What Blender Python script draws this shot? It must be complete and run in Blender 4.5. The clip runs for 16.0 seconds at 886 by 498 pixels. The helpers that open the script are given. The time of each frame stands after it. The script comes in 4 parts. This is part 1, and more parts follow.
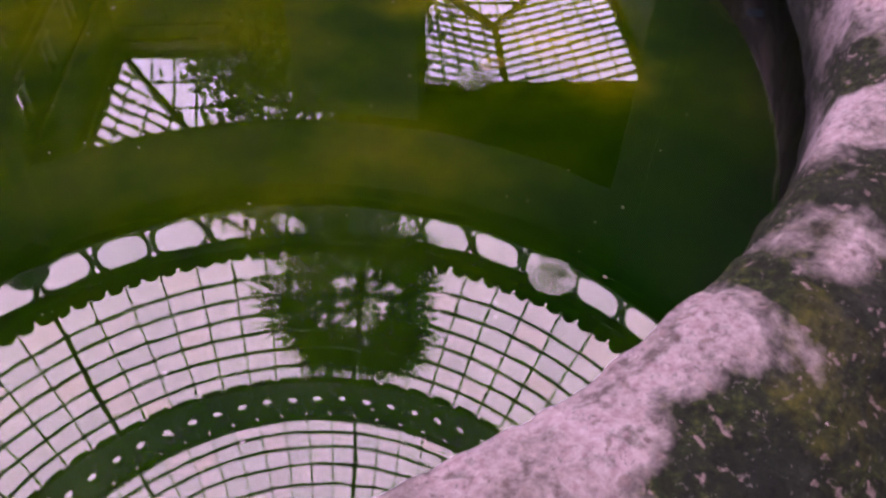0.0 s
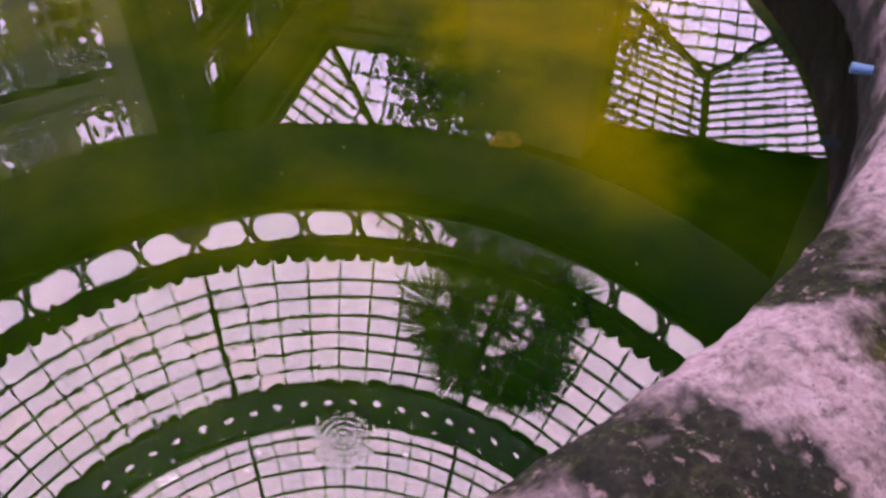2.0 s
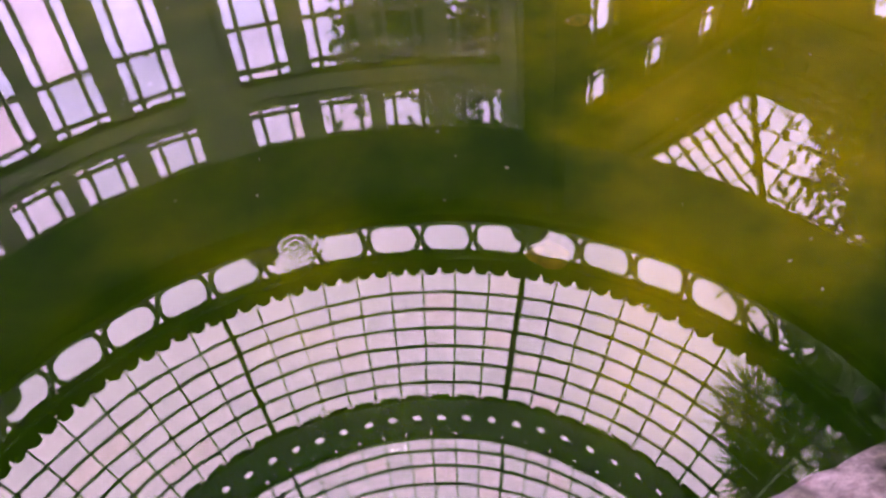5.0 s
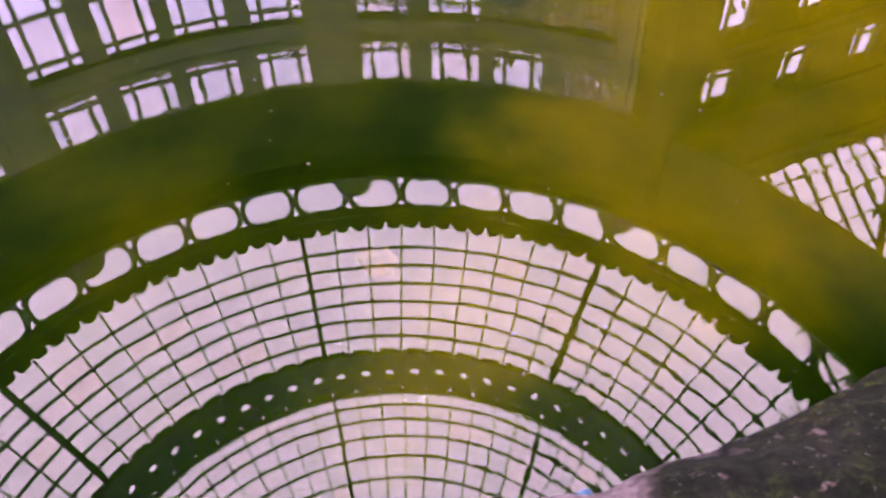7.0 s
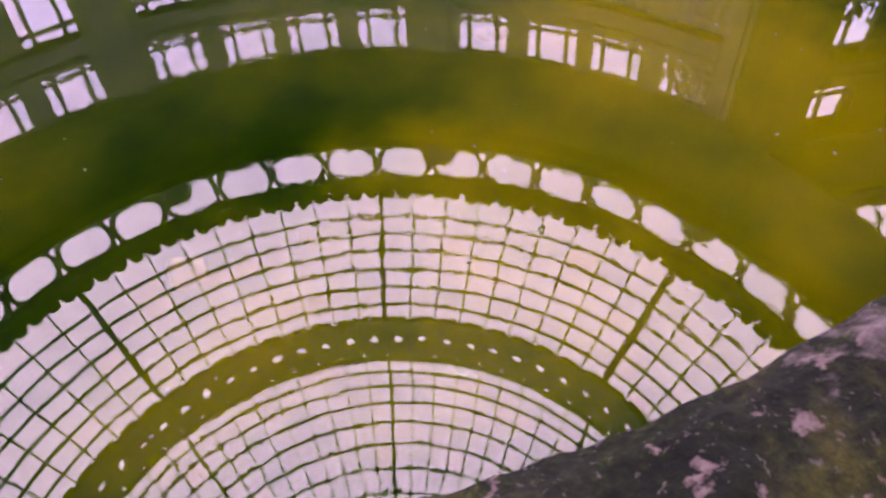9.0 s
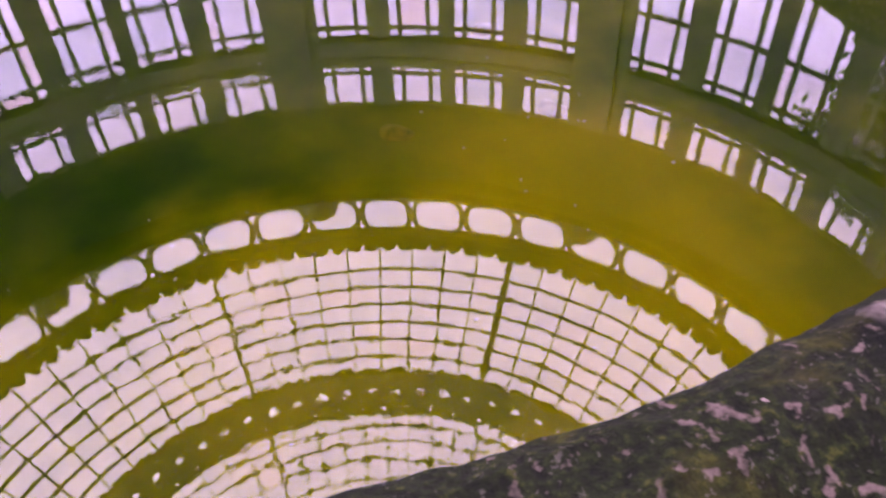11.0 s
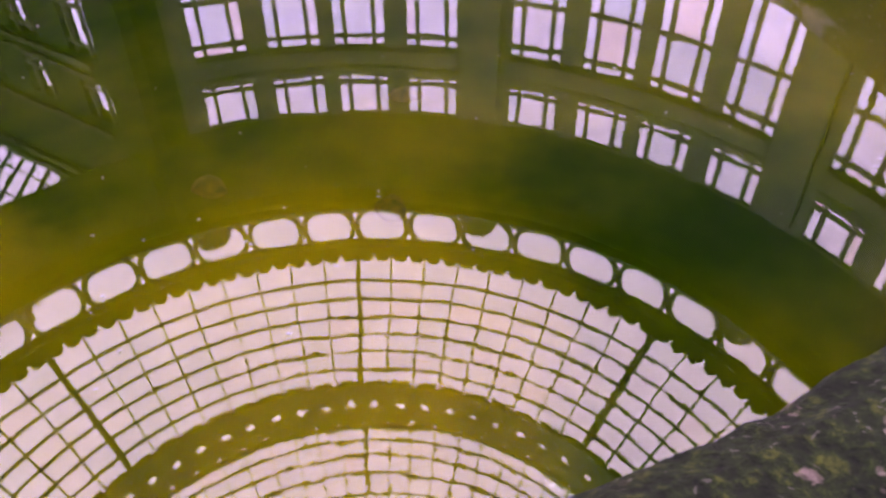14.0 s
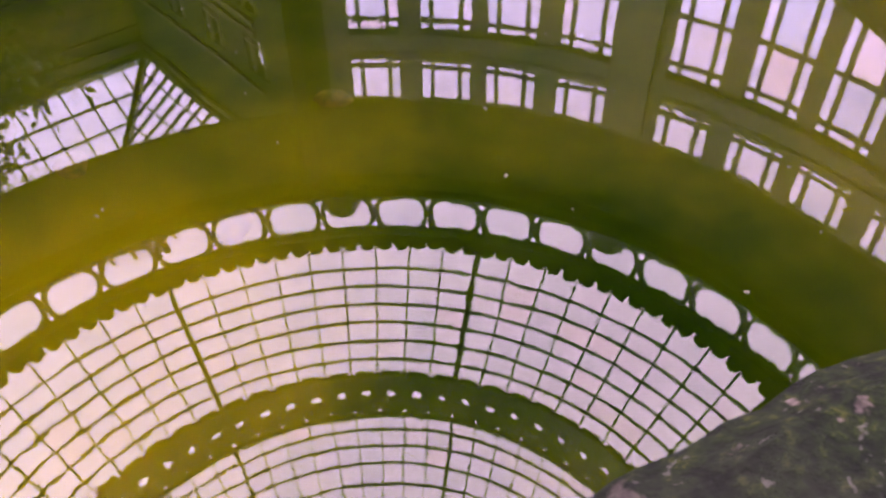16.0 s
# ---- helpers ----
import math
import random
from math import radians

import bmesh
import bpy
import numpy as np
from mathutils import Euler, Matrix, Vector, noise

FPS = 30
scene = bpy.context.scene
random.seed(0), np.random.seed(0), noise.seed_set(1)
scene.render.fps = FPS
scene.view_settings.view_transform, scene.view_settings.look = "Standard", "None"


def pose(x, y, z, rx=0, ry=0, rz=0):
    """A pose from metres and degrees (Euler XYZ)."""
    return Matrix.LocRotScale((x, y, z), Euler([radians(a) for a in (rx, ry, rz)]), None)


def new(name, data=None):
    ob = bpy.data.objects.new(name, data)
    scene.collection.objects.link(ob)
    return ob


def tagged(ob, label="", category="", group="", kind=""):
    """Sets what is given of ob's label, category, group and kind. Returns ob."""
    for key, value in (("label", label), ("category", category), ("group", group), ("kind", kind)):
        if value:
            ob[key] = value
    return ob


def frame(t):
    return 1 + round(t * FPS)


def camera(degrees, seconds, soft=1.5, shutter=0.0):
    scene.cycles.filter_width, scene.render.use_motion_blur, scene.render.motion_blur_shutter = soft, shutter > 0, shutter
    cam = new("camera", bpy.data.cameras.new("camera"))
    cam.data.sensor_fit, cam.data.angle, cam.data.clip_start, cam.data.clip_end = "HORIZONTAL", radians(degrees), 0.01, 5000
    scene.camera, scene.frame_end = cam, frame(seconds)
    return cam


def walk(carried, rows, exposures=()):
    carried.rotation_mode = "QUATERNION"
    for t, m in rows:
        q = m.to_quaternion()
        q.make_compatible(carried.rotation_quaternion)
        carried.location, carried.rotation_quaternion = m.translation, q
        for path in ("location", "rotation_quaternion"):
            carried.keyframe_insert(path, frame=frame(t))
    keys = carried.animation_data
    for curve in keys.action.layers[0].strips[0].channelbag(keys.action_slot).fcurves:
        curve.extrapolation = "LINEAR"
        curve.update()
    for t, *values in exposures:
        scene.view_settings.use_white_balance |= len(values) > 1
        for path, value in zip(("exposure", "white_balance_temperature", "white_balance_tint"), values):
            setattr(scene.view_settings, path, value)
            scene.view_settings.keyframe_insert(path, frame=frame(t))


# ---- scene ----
# camera: seconds, x, y, z, yaw, pitch, roll about the view axis
PATH = [
    (0.0, 0.398, 2.555, 1.261, -220.23, -46.21, 1.89),
    (0.5, 0.201, 2.582, 1.264, -215.67, -46.04, 1.76),
    (1.0, -0.003, 2.555, 1.235, -210.60, -46.32, 1.04),
    (1.5, -0.198, 2.557, 1.212, -205.42, -46.07, 0.64),
    (2.0, -0.412, 2.579, 1.207, -200.09, -45.69, 0.38),
    (2.5, -0.612, 2.537, 1.199, -195.36, -45.60, 0.42),
    (3.0, -0.800, 2.526, 1.200, -191.21, -45.41, 0.87),
    (3.5, -0.959, 2.487, 1.213, -187.00, -45.30, 1.26),
    (4.0, -1.130, 2.378, 1.047, -174.58, -44.29, -3.82),
    (4.2, -1.190, 2.335, 1.016, -170.39, -43.83, -5.02),
    (6.3, -1.888, 1.920, 0.995, -152.75, -44.48, -3.40),
    (6.5, -1.932, 1.889, 0.997, -151.23, -44.87, -3.03),
    (7.0, -2.021, 1.785, 0.990, -147.32, -45.96, -2.19),
    (7.5, -2.114, 1.685, 1.002, -143.93, -47.32, -1.98),
    (8.0, -2.212, 1.603, 1.009, -141.08, -48.37, -2.22),
    (8.2, -2.261, 1.546, 1.019, -139.82, -48.56, -2.28),
    (10.3, -2.724, 0.678, 1.002, -122.09, -45.71, -2.98),
    (10.5, -2.768, 0.595, 1.003, -119.86, -45.07, -2.63),
    (11.0, -2.824, 0.401, 0.994, -114.83, -43.97, -1.77),
    (11.5, -2.817, 0.217, 0.951, -110.94, -43.48, -1.76),
    (12.0, -2.775, 0.031, 0.890, -107.38, -43.32, -2.16),
    (12.5, -2.769, -0.176, 0.887, -103.76, -42.87, -2.04),
    (13.0, -2.751, -0.376, 0.882, -100.21, -42.40, -1.22),
    (13.5, -2.728, -0.551, 0.898, -96.58, -42.50, -0.50),
    (14.0, -2.670, -0.718, 0.899, -92.70, -43.07, -0.20),
    (14.5, -2.610, -0.900, 0.891, -88.45, -43.59, -0.36),
    (15.0, -2.518, -1.076, 0.855, -84.16, -43.89, -0.42),
    (15.5, -2.427, -1.233, 0.800, -79.87, -43.78, -0.62),
    (16.0, -2.318, -1.359, 0.782, -75.91, -43.67, -0.52),
]
cam = camera(56.62, 16.0, soft=2.8)
walk(cam, [(t, pose(x, y, z) @ pose(0, 0, 0, 0, 0, yaw) @ pose(0, 0, 0, 90 + pitch) @ pose(0, 0, 0, 0, 0, roll))
           for t, x, y, z, yaw, pitch, roll in PATH],
     exposures=[(0.0, 2.28), (1.0, 2.35), (4.0, 2.42), (7.0, 2.32), (11.5, 2.24), (12.0, 2.14), (13.0, 2.14), (16.0, 2.22)])
# ---- light ----
world = bpy.data.worlds.new("overcast_sky")
scene.world = world
world.use_nodes = True
wn, wl = world.node_tree.nodes, world.node_tree.links
wn.clear()
sky = wn.new("ShaderNodeTexSky")
sky.sky_type = "NISHITA"
sky.sun_disc = False
sky.sun_elevation, sky.sun_rotation = radians(52), radians(20)
sky.dust_density = 3.0
dim = wn.new("ShaderNodeVectorMath")
dim.operation = "SCALE"
dim.inputs["Scale"].default_value = 0.1
cloud = wn.new("ShaderNodeMix")
cloud.data_type = "RGBA"
cloud.inputs["Factor"].default_value = 0.88
co = wn.new("ShaderNodeTexCoord")
split = wn.new("ShaderNodeSeparateXYZ")
lift = wn.new("ShaderNodeValToRGB")
for el, (at, col) in zip(lift.color_ramp.elements, ((0.30, (1.42, 1.08, 2.05, 1)), (0.72, (1.74, 1.25, 1.60, 1)))):
    el.position, el.color = at, col
wl.new(co.outputs["Generated"], split.inputs[0])
wl.new(split.outputs["Z"], lift.inputs["Fac"])
wl.new(lift.outputs["Color"], cloud.inputs["B"])
bg = wn.new("ShaderNodeBackground")
wo = wn.new("ShaderNodeOutputWorld")
wl.new(sky.outputs["Color"], dim.inputs[0])
wl.new(dim.outputs["Vector"], cloud.inputs["A"])
wl.new(cloud.outputs["Result"], bg.inputs["Color"])
wl.new(bg.outputs["Background"], wo.inputs["Surface"])
bg.inputs["Strength"].default_value = 1.0

sun = bpy.data.lights.new("sun", "SUN")
sun.energy, sun.angle, sun.color = 1.0, radians(14), (1.0, 0.93, 0.86)
sun_ob = new("sun", sun)
sun_ob.matrix_world = pose(0, 0, 20, 38, 0, 200)


# ---- materials ----
def material(name):
    m = bpy.data.materials.new(name)
    m.use_nodes = True
    n, l = m.node_tree.nodes, m.node_tree.links
    return m, n, l, n["Principled BSDF"], n["Material Output"]


def texture_noise(n, l, scale, detail=6, rough=0.6, distort=0.0, coords="Object"):
    c = n.new("ShaderNodeTexCoord")
    t = n.new("ShaderNodeTexNoise")
    t.inputs["Scale"].default_value, t.inputs["Detail"].default_value = scale, detail
    t.inputs["Roughness"].default_value, t.inputs["Distortion"].default_value = rough, distort
    l.new(c.outputs[coords], t.inputs["Vector"])
    return t


def ramp(n, l, source, stops):
    r = n.new("ShaderNodeValToRGB")
    e = r.color_ramp.elements
    while len(e) < len(stops):
        e.new(0.5)
    for el, (at, col) in zip(e, stops):
        el.position, el.color = at, (*col, 1)
    l.new(source, r.inputs["Fac"])
    return r


def mixed(n, l, a, b, fac, mode="MIX"):
    m = n.new("ShaderNodeMix")
    m.data_type, m.blend_type = "RGBA", mode
    for sock, val in (("A", a), ("B", b)):
        if isinstance(val, tuple):
            m.inputs[sock].default_value = (*val, 1)
        else:
            l.new(val, m.inputs[sock])
    if isinstance(fac, float):
        m.inputs["Factor"].default_value = fac
    else:
        l.new(fac, m.inputs["Factor"])
    return m.outputs["Result"]


def bumped(n, l, bsdf, height, strength, distance):
    b = n.new("ShaderNodeBump")
    b.inputs["Strength"].default_value, b.inputs["Distance"].default_value = strength, distance
    l.new(height, b.inputs["Height"])
    l.new(b.outputs["Normal"], bsdf.inputs["Normal"])
    return b


def make_paint(name, colour, worn, rough=0.55):
    m, n, l, p, o = material(name)
    big = texture_noise(n, l, 2.3, 5)
    fine = texture_noise(n, l, 38, 4)
    base = ramp(n, l, big.outputs["Fac"], [(0.3, worn), (0.62, colour)])
    l.new(mixed(n, l, base.outputs["Color"], fine.outputs["Color"], 0.10, "OVERLAY"), p.inputs["Base Color"])
    p.inputs["Roughness"].default_value = rough
    bumped(n, l, p, fine.outputs["Fac"], 0.25, 0.004)
    return m


def make_glass(name):
    m, n, l, p, o = material(name)
    n.remove(p)
    info = n.new("ShaderNodeObjectInfo")
    geo = n.new("ShaderNodeNewGeometry")
    add = n.new("ShaderNodeMath")
    add.operation = "ADD"
    l.new(info.outputs["Random"], add.inputs[0])
    l.new(geo.outputs["Random Per Island"], add.inputs[1])
    frac = n.new("ShaderNodeMath")
    frac.operation = "FRACT"
    l.new(add.outputs[0], frac.inputs[0])
    tint = ramp(n, l, frac.outputs[0], [(0.0, (0.84, 0.85, 0.88)), (0.4, (0.92, 0.91, 0.94)), (0.85, (0.95, 0.92, 0.94)), (1.0, (0.97, 0.89, 0.87))])
    dirt = texture_noise(n, l, 3.0, 6)
    grime = ramp(n, l, dirt.outputs["Fac"], [(0.35, (0.72, 0.72, 0.70)), (0.6, (1, 1, 1))])
    clear = n.new("ShaderNodeBsdfTransparent")
    l.new(mixed(n, l, tint.outputs["Color"], grime.outputs["Color"], 0.35, "MULTIPLY"), clear.inputs["Color"])
    gloss = n.new("ShaderNodeBsdfGlossy")
    gloss.inputs["Roughness"].default_value = 0.04
    edge = n.new("ShaderNodeLayerWeight")
    edge.inputs["Blend"].default_value = 0.25
    power = n.new("ShaderNodeMath")
    power.operation = "MULTIPLY_ADD"
    power.inputs[1].default_value, power.inputs[2].default_value = 0.18, 0.03
    l.new(edge.outputs["Facing"], power.inputs[0])
    mx = n.new("ShaderNodeMixShader")
    l.new(power.outputs[0], mx.inputs[0])
    l.new(clear.outputs[0], mx.inputs[1])
    l.new(gloss.outputs[0], mx.inputs[2])
    l.new(mx.outputs[0], o.inputs["Surface"])
    return m


# drop ripples: x, y from the pond's centre, reach, wave length, height
RIPPLES = [(-0.26, 1.88, 0.060, 0.011, 0.00006), (-0.59, 1.25, 0.070, 0.014, 0.00003)]
# algae clouds and painted shade: x, y from the pond's centre, reach, density (ochre above nought; below nought dark,
# mostly the rim's shade put into the colour)
CLOUDS_AND_SHADE = [(-1.35, 0.45, 0.60, 0.27), (-1.28, 1.05, 0.42, 0.20), (-1.35, -0.58, 0.55, 0.24), (-1.05, -0.25, 0.55, 0.20),
          (-0.70, -0.70, 0.42, 0.14), (-1.80, -0.10, 0.60, 0.20), (-1.68, -0.62, 0.48, 0.16), (-1.68, 0.50, 0.45, 0.12),
          (-0.85, 0.42, 0.36, -0.16), (-1.66, 1.25, 0.45, -0.18), (-1.15, -1.40, 0.80, -0.28), (-1.65, -1.05, 0.45, -0.14), (-1.95, 0.75, 0.50, -0.20), (-0.45, 1.05, 0.40, 0.11), (-0.90, 1.85, 0.70, -0.20),
          (-0.10, 1.05, 0.50, 0.09), (0.38, 0.70, 0.45, 0.08)]


def make_water():
    m, n, l, p, o = material("pond_water")
    n.remove(p)
    clear = n.new("ShaderNodeBsdfTransparent")
    clear.inputs["Color"].default_value = (0.86, 0.88, 0.62, 1)
    gloss = n.new("ShaderNodeBsdfGlossy")
    gloss.inputs["Roughness"].default_value = 0.0
    fres = n.new("ShaderNodeFresnel")
    fres.inputs["IOR"].default_value = 2.0
    mx = n.new("ShaderNodeMixShader")
    swell = texture_noise(n, l, 5.0, 2, 0.4)
    fine = texture_noise(n, l, 34.0, 2, 0.5)
    mask = texture_noise(n, l, 1.1, 2, 0.5)
    keep = ramp(n, l, mask.outputs["Fac"], [(0.44, (0, 0, 0)), (0.64, (1, 1, 1))])
    mul = n.new("ShaderNodeMath")
    mul.operation = "MULTIPLY"
    l.new(fine.outputs["Fac"], mul.inputs[0])
    l.new(keep.outputs["Color"], mul.inputs[1])
    b1 = n.new("ShaderNodeBump")
    b1.inputs["Strength"].default_value, b1.inputs["Distance"].default_value = 1.0, 0.00022
    l.new(swell.outputs["Fac"], b1.inputs["Height"])
    b2 = n.new("ShaderNodeBump")
    b2.inputs["Strength"].default_value, b2.inputs["Distance"].default_value = 1.0, 0.00010
    l.new(mul.outputs[0], b2.inputs["Height"])
    l.new(b1.outputs["Normal"], b2.inputs["Normal"])
    last = b2
    tc = n.new("ShaderNodeTexCoord")
    for cx, cy, wide, pitch, high in RIPPLES:
        dist = n.new("ShaderNodeVectorMath")
        dist.operation = "DISTANCE"
        dist.inputs[1].default_value = (cx, cy, 0)
        l.new(tc.outputs["Object"], dist.inputs[0])
        wave = n.new("ShaderNodeMath")
        wave.operation = "MULTIPLY"
        wave.inputs[1].default_value = 2 * math.pi / pitch
        l.new(dist.outputs["Value"], wave.inputs[0])
        sine = n.new("ShaderNodeMath")
        sine.operation = "SINE"
        l.new(wave.outputs[0], sine.inputs[0])
        fade = n.new("ShaderNodeMapRange")
        fade.inputs["From Min"].default_value, fade.inputs["From Max"].default_value = wide, wide * 0.3
        l.new(dist.outputs["Value"], fade.inputs["Value"])
        prod = n.new("ShaderNodeMath")
        prod.operation = "MULTIPLY"
        l.new(sine.outputs[0], prod.inputs[0])
        l.new(fade.outputs["Result"], prod.inputs[1])
        b = n.new("ShaderNodeBump")
        b.inputs["Strength"].default_value, b.inputs["Distance"].default_value = 1.0, high
        l.new(prod.outputs[0], b.inputs["Height"])
        l.new(last.outputs["Normal"], b.inputs["Normal"])
        last = b
    l.new(last.outputs["Normal"], gloss.inputs["Normal"])
    l.new(fres.outputs[0], mx.inputs[0])
    l.new(clear.outputs[0], mx.inputs[1])
    l.new(gloss.outputs[0], mx.inputs[2])
    l.new(mx.outputs[0], o.inputs["Surface"])
    return m


def make_bed():
    m, n, l, p, o = material("pond_bed_silt")
    big = texture_noise(n, l, 2.2, 6, 0.6, 0.3)
    base = ramp(n, l, big.outputs["Fac"], [(0.35, (0.006, 0.036, 0.001)), (0.65, (0.038, 0.085, 0.002))])
    l.new(base.outputs["Color"], p.inputs["Base Color"])
    p.inputs["Roughness"].default_value = 1.0
    p.inputs["Specular IOR Level"].default_value = 0.0
    return m


def make_murk():
    """Soft clouds of green and ochre algae under the surface, with shade by the rim painted in."""
    m, n, l, p, o = material("algae_murk")
    big = texture_noise(n, l, 1.9, 3, 0.5, 0.2)
    mid = texture_noise(n, l, 7.0, 3, 0.55, 0.2)
    co = n.new("ShaderNodeTexCoord")
    swirl = n.new("ShaderNodeVectorMath")
    swirl.operation = "MULTIPLY_ADD"
    swirl.inputs[1].default_value, swirl.inputs[2].default_value = (0.7, 0.7, 0), (-0.35, -0.35, 0)
    l.new(texture_noise(n, l, 2.6, 3, 0.55).outputs["Color"], swirl.inputs[0])
    place = n.new("ShaderNodeVectorMath")
    place.operation = "ADD"
    l.new(co.outputs["Object"], place.inputs[0])
    l.new(swirl.outputs["Vector"], place.inputs[1])
    rough = n.new("ShaderNodeMath")
    rough.operation = "MULTIPLY_ADD"
    rough.inputs[1].default_value, rough.inputs[2].default_value = 0.44, 0.13
    l.new(big.outputs["Fac"], rough.inputs[0])
    total = n.new("ShaderNodeMath")
    total.operation = "MULTIPLY_ADD"
    total.inputs[1].default_value = 0.12
    l.new(mid.outputs["Fac"], total.inputs[0])
    l.new(rough.outputs[0], total.inputs[2])
    # uneven light put into the colour: brighter to the south-west, darker to the north-east
    drift = n.new("ShaderNodeVectorMath")
    drift.operation = "DOT_PRODUCT"
    drift.inputs[1].default_value = (-0.045, -0.085, 0)
    l.new(co.outputs["Object"], drift.inputs[0])
    more = n.new("ShaderNodeMath")
    l.new(total.outputs[0], more.inputs[0])
    l.new(drift.outputs["Value"], more.inputs[1])
    total = more
    for x, y, reach, amount in CLOUDS_AND_SHADE:
        far = n.new("ShaderNodeVectorMath")
        far.operation = "DISTANCE"
        far.inputs[1].default_value = (x, y, 0)
        l.new(place.outputs["Vector"], far.inputs[0])
        lump = n.new("ShaderNodeMapRange")
        lump.interpolation_type = "SMOOTHSTEP"
        lump.inputs["From Min"].default_value, lump.inputs["From Max"].default_value = reach, 0.0
        lump.inputs["To Min"].default_value, lump.inputs["To Max"].default_value = 0.0, amount
        l.new(far.outputs["Value"], lump.inputs["Value"])
        more = n.new("ShaderNodeMath")
        l.new(total.outputs[0], more.inputs[0])
        l.new(lump.outputs["Result"], more.inputs[1])
        total = more
    base = ramp(n, l, total.outputs[0], [(0.22, (0.003, 0.030, 0.0003)), (0.48, (0.055, 0.120, 0.001)), (0.80, (0.46, 0.39, 0.003))])
    base.color_ramp.interpolation = "B_SPLINE"
    l.new(base.outputs["Color"], p.inputs["Base Color"])
    p.inputs["Roughness"].default_value = 1.0
    p.inputs["Specular IOR Level"].default_value = 0.0
    return m


def make_stone():
    m, n, l, p, o = material("mossy_stone")
    big = texture_noise(n, l, 2.6, 7, 0.62, 0.4)
    mid = texture_noise(n, l, 9, 6, 0.58, 0.3)
    fine = texture_noise(n, l, 70, 6, 0.7)
    grey = ramp(n, l, mid.outputs["Fac"], [(0.36, (0.003, 0.007, 0.003)), (0.5, (0.014, 0.022, 0.012)), (0.68, (0.060, 0.064, 0.047))])
    moss = ramp(n, l, fine.outputs["Fac"], [(0.35, (0.004, 0.009, 0.002)), (0.55, (0.024, 0.040, 0.008)), (0.72, (0.120, 0.135, 0.020))])
    where = ramp(n, l, big.outputs["Fac"], [(0.48, (1, 1, 1)), (0.62, (0, 0, 0))])
    pale = texture_noise(n, l, 2.3, 6, 0.58, 0.4)
    co = n.new("ShaderNodeTexCoord")
    drift = n.new("ShaderNodeVectorMath")
    drift.operation = "DOT_PRODUCT"
    drift.inputs[1].default_value = (0.105, 0.072, 0)
    l.new(co.outputs["Object"], drift.inputs[0])
    patch = n.new("ShaderNodeMath")
    patch.operation = "ADD"
    spread = n.new("ShaderNodeMath")
    spread.operation = "MULTIPLY_ADD"
    spread.inputs[1].default_value, spread.inputs[2].default_value = 1.9, -0.47
    l.new(pale.outputs["Fac"], spread.inputs[0])
    l.new(spread.outputs[0], patch.inputs[0])
    l.new(drift.outputs["Value"], patch.inputs[1])
    flat = n.new("ShaderNodeVectorMath")
    flat.operation = "MULTIPLY"
    flat.inputs[1].default_value = (1, 1, 0)
    l.new(co.outputs["Object"], flat.inputs[0])
    away = n.new("ShaderNodeVectorMath")
    away.operation = "LENGTH"
    l.new(flat.outputs["Vector"], away.inputs[0])
    crest_moss = n.new("ShaderNodeMapRange")
    crest_moss.inputs["From Min"].default_value, crest_moss.inputs["From Max"].default_value = 2.34, 2.62
    crest_moss.inputs["To Min"].default_value, crest_moss.inputs["To Max"].default_value = 0.10, -0.26
    l.new(away.outputs["Value"], crest_moss.inputs["Value"])
    shifted = n.new("ShaderNodeMath")
    shifted.operation = "ADD"
    l.new(patch.outputs[0], shifted.inputs[0])
    l.new(crest_moss.outputs["Result"], shifted.inputs[1])
    lichen = ramp(n, l, shifted.outputs[0], [(0.55, (0, 0, 0)), (0.68, (1, 1, 1))])
    paler = ramp(n, l, mid.outputs["Fac"], [(0.28, (0.26, 0.22, 0.20)), (0.46, (0.52, 0.43, 0.44)), (0.66, (0.68, 0.57, 0.60))])
    c0 = mixed(n, l, grey.outputs["Color"], moss.outputs["Color"], where.outputs["Color"])
    tuft = ramp(n, l, texture_noise(n, l, 4.5, 7, 0.66, 0.3).outputs["Fac"], [(0.56, (0, 0, 0)), (0.68, (0.8, 0.8, 0.8))])
    c1 = mixed(n, l, c0, (0.115, 0.120, 0.012), tuft.outputs["Color"])
    c2 = mixed(n, l, c1, paler.outputs["Color"], lichen.outputs["Color"])
    vor = n.new("ShaderNodeTexVoronoi")
    vor.inputs["Scale"].default_value = 36
    warp = texture_noise(n, l, 9, 5, 0.6)
    tc = n.new("ShaderNodeTexCoord")
    l.new(mixed(n, l, tc.outputs["Object"], warp.outputs["Color"], 0.16), vor.inputs["Vector"])
    spots = ramp(n, l, vor.outputs["Distance"], [(0.16, (1, 1, 1)), (0.32, (0, 0, 0))])
    some = ramp(n, l, vor.outputs["Color"], [(0.46, (0, 0, 0)), (0.54, (1, 1, 1))])
    dots = mixed(n, l, spots.outputs["Color"], some.outputs["Color"], 1.0, "MULTIPLY")
    vor2 = n.new("ShaderNodeTexVoronoi")
    vor2.inputs["Scale"].default_value = 105
    l.new(mixed(n, l, tc.outputs["Object"], warp.outputs["Color"], 0.12), vor2.inputs["Vector"])
    flecks = ramp(n, l, vor2.outputs["Distance"], [(0.14, (0.8, 0.8, 0.8)), (0.30, (0, 0, 0))])
    few = ramp(n, l, vor2.outputs["Color"], [(0.55, (0, 0, 0)), (0.62, (1, 1, 1))])
    c25 = mixed(n, l, c2, (0.20, 0.19, 0.17), mixed(n, l, flecks.outputs["Color"], few.outputs["Color"], 1.0, "MULTIPLY"))
    c3 = mixed(n, l, c25, (0.36, 0.28, 0.27), dots)
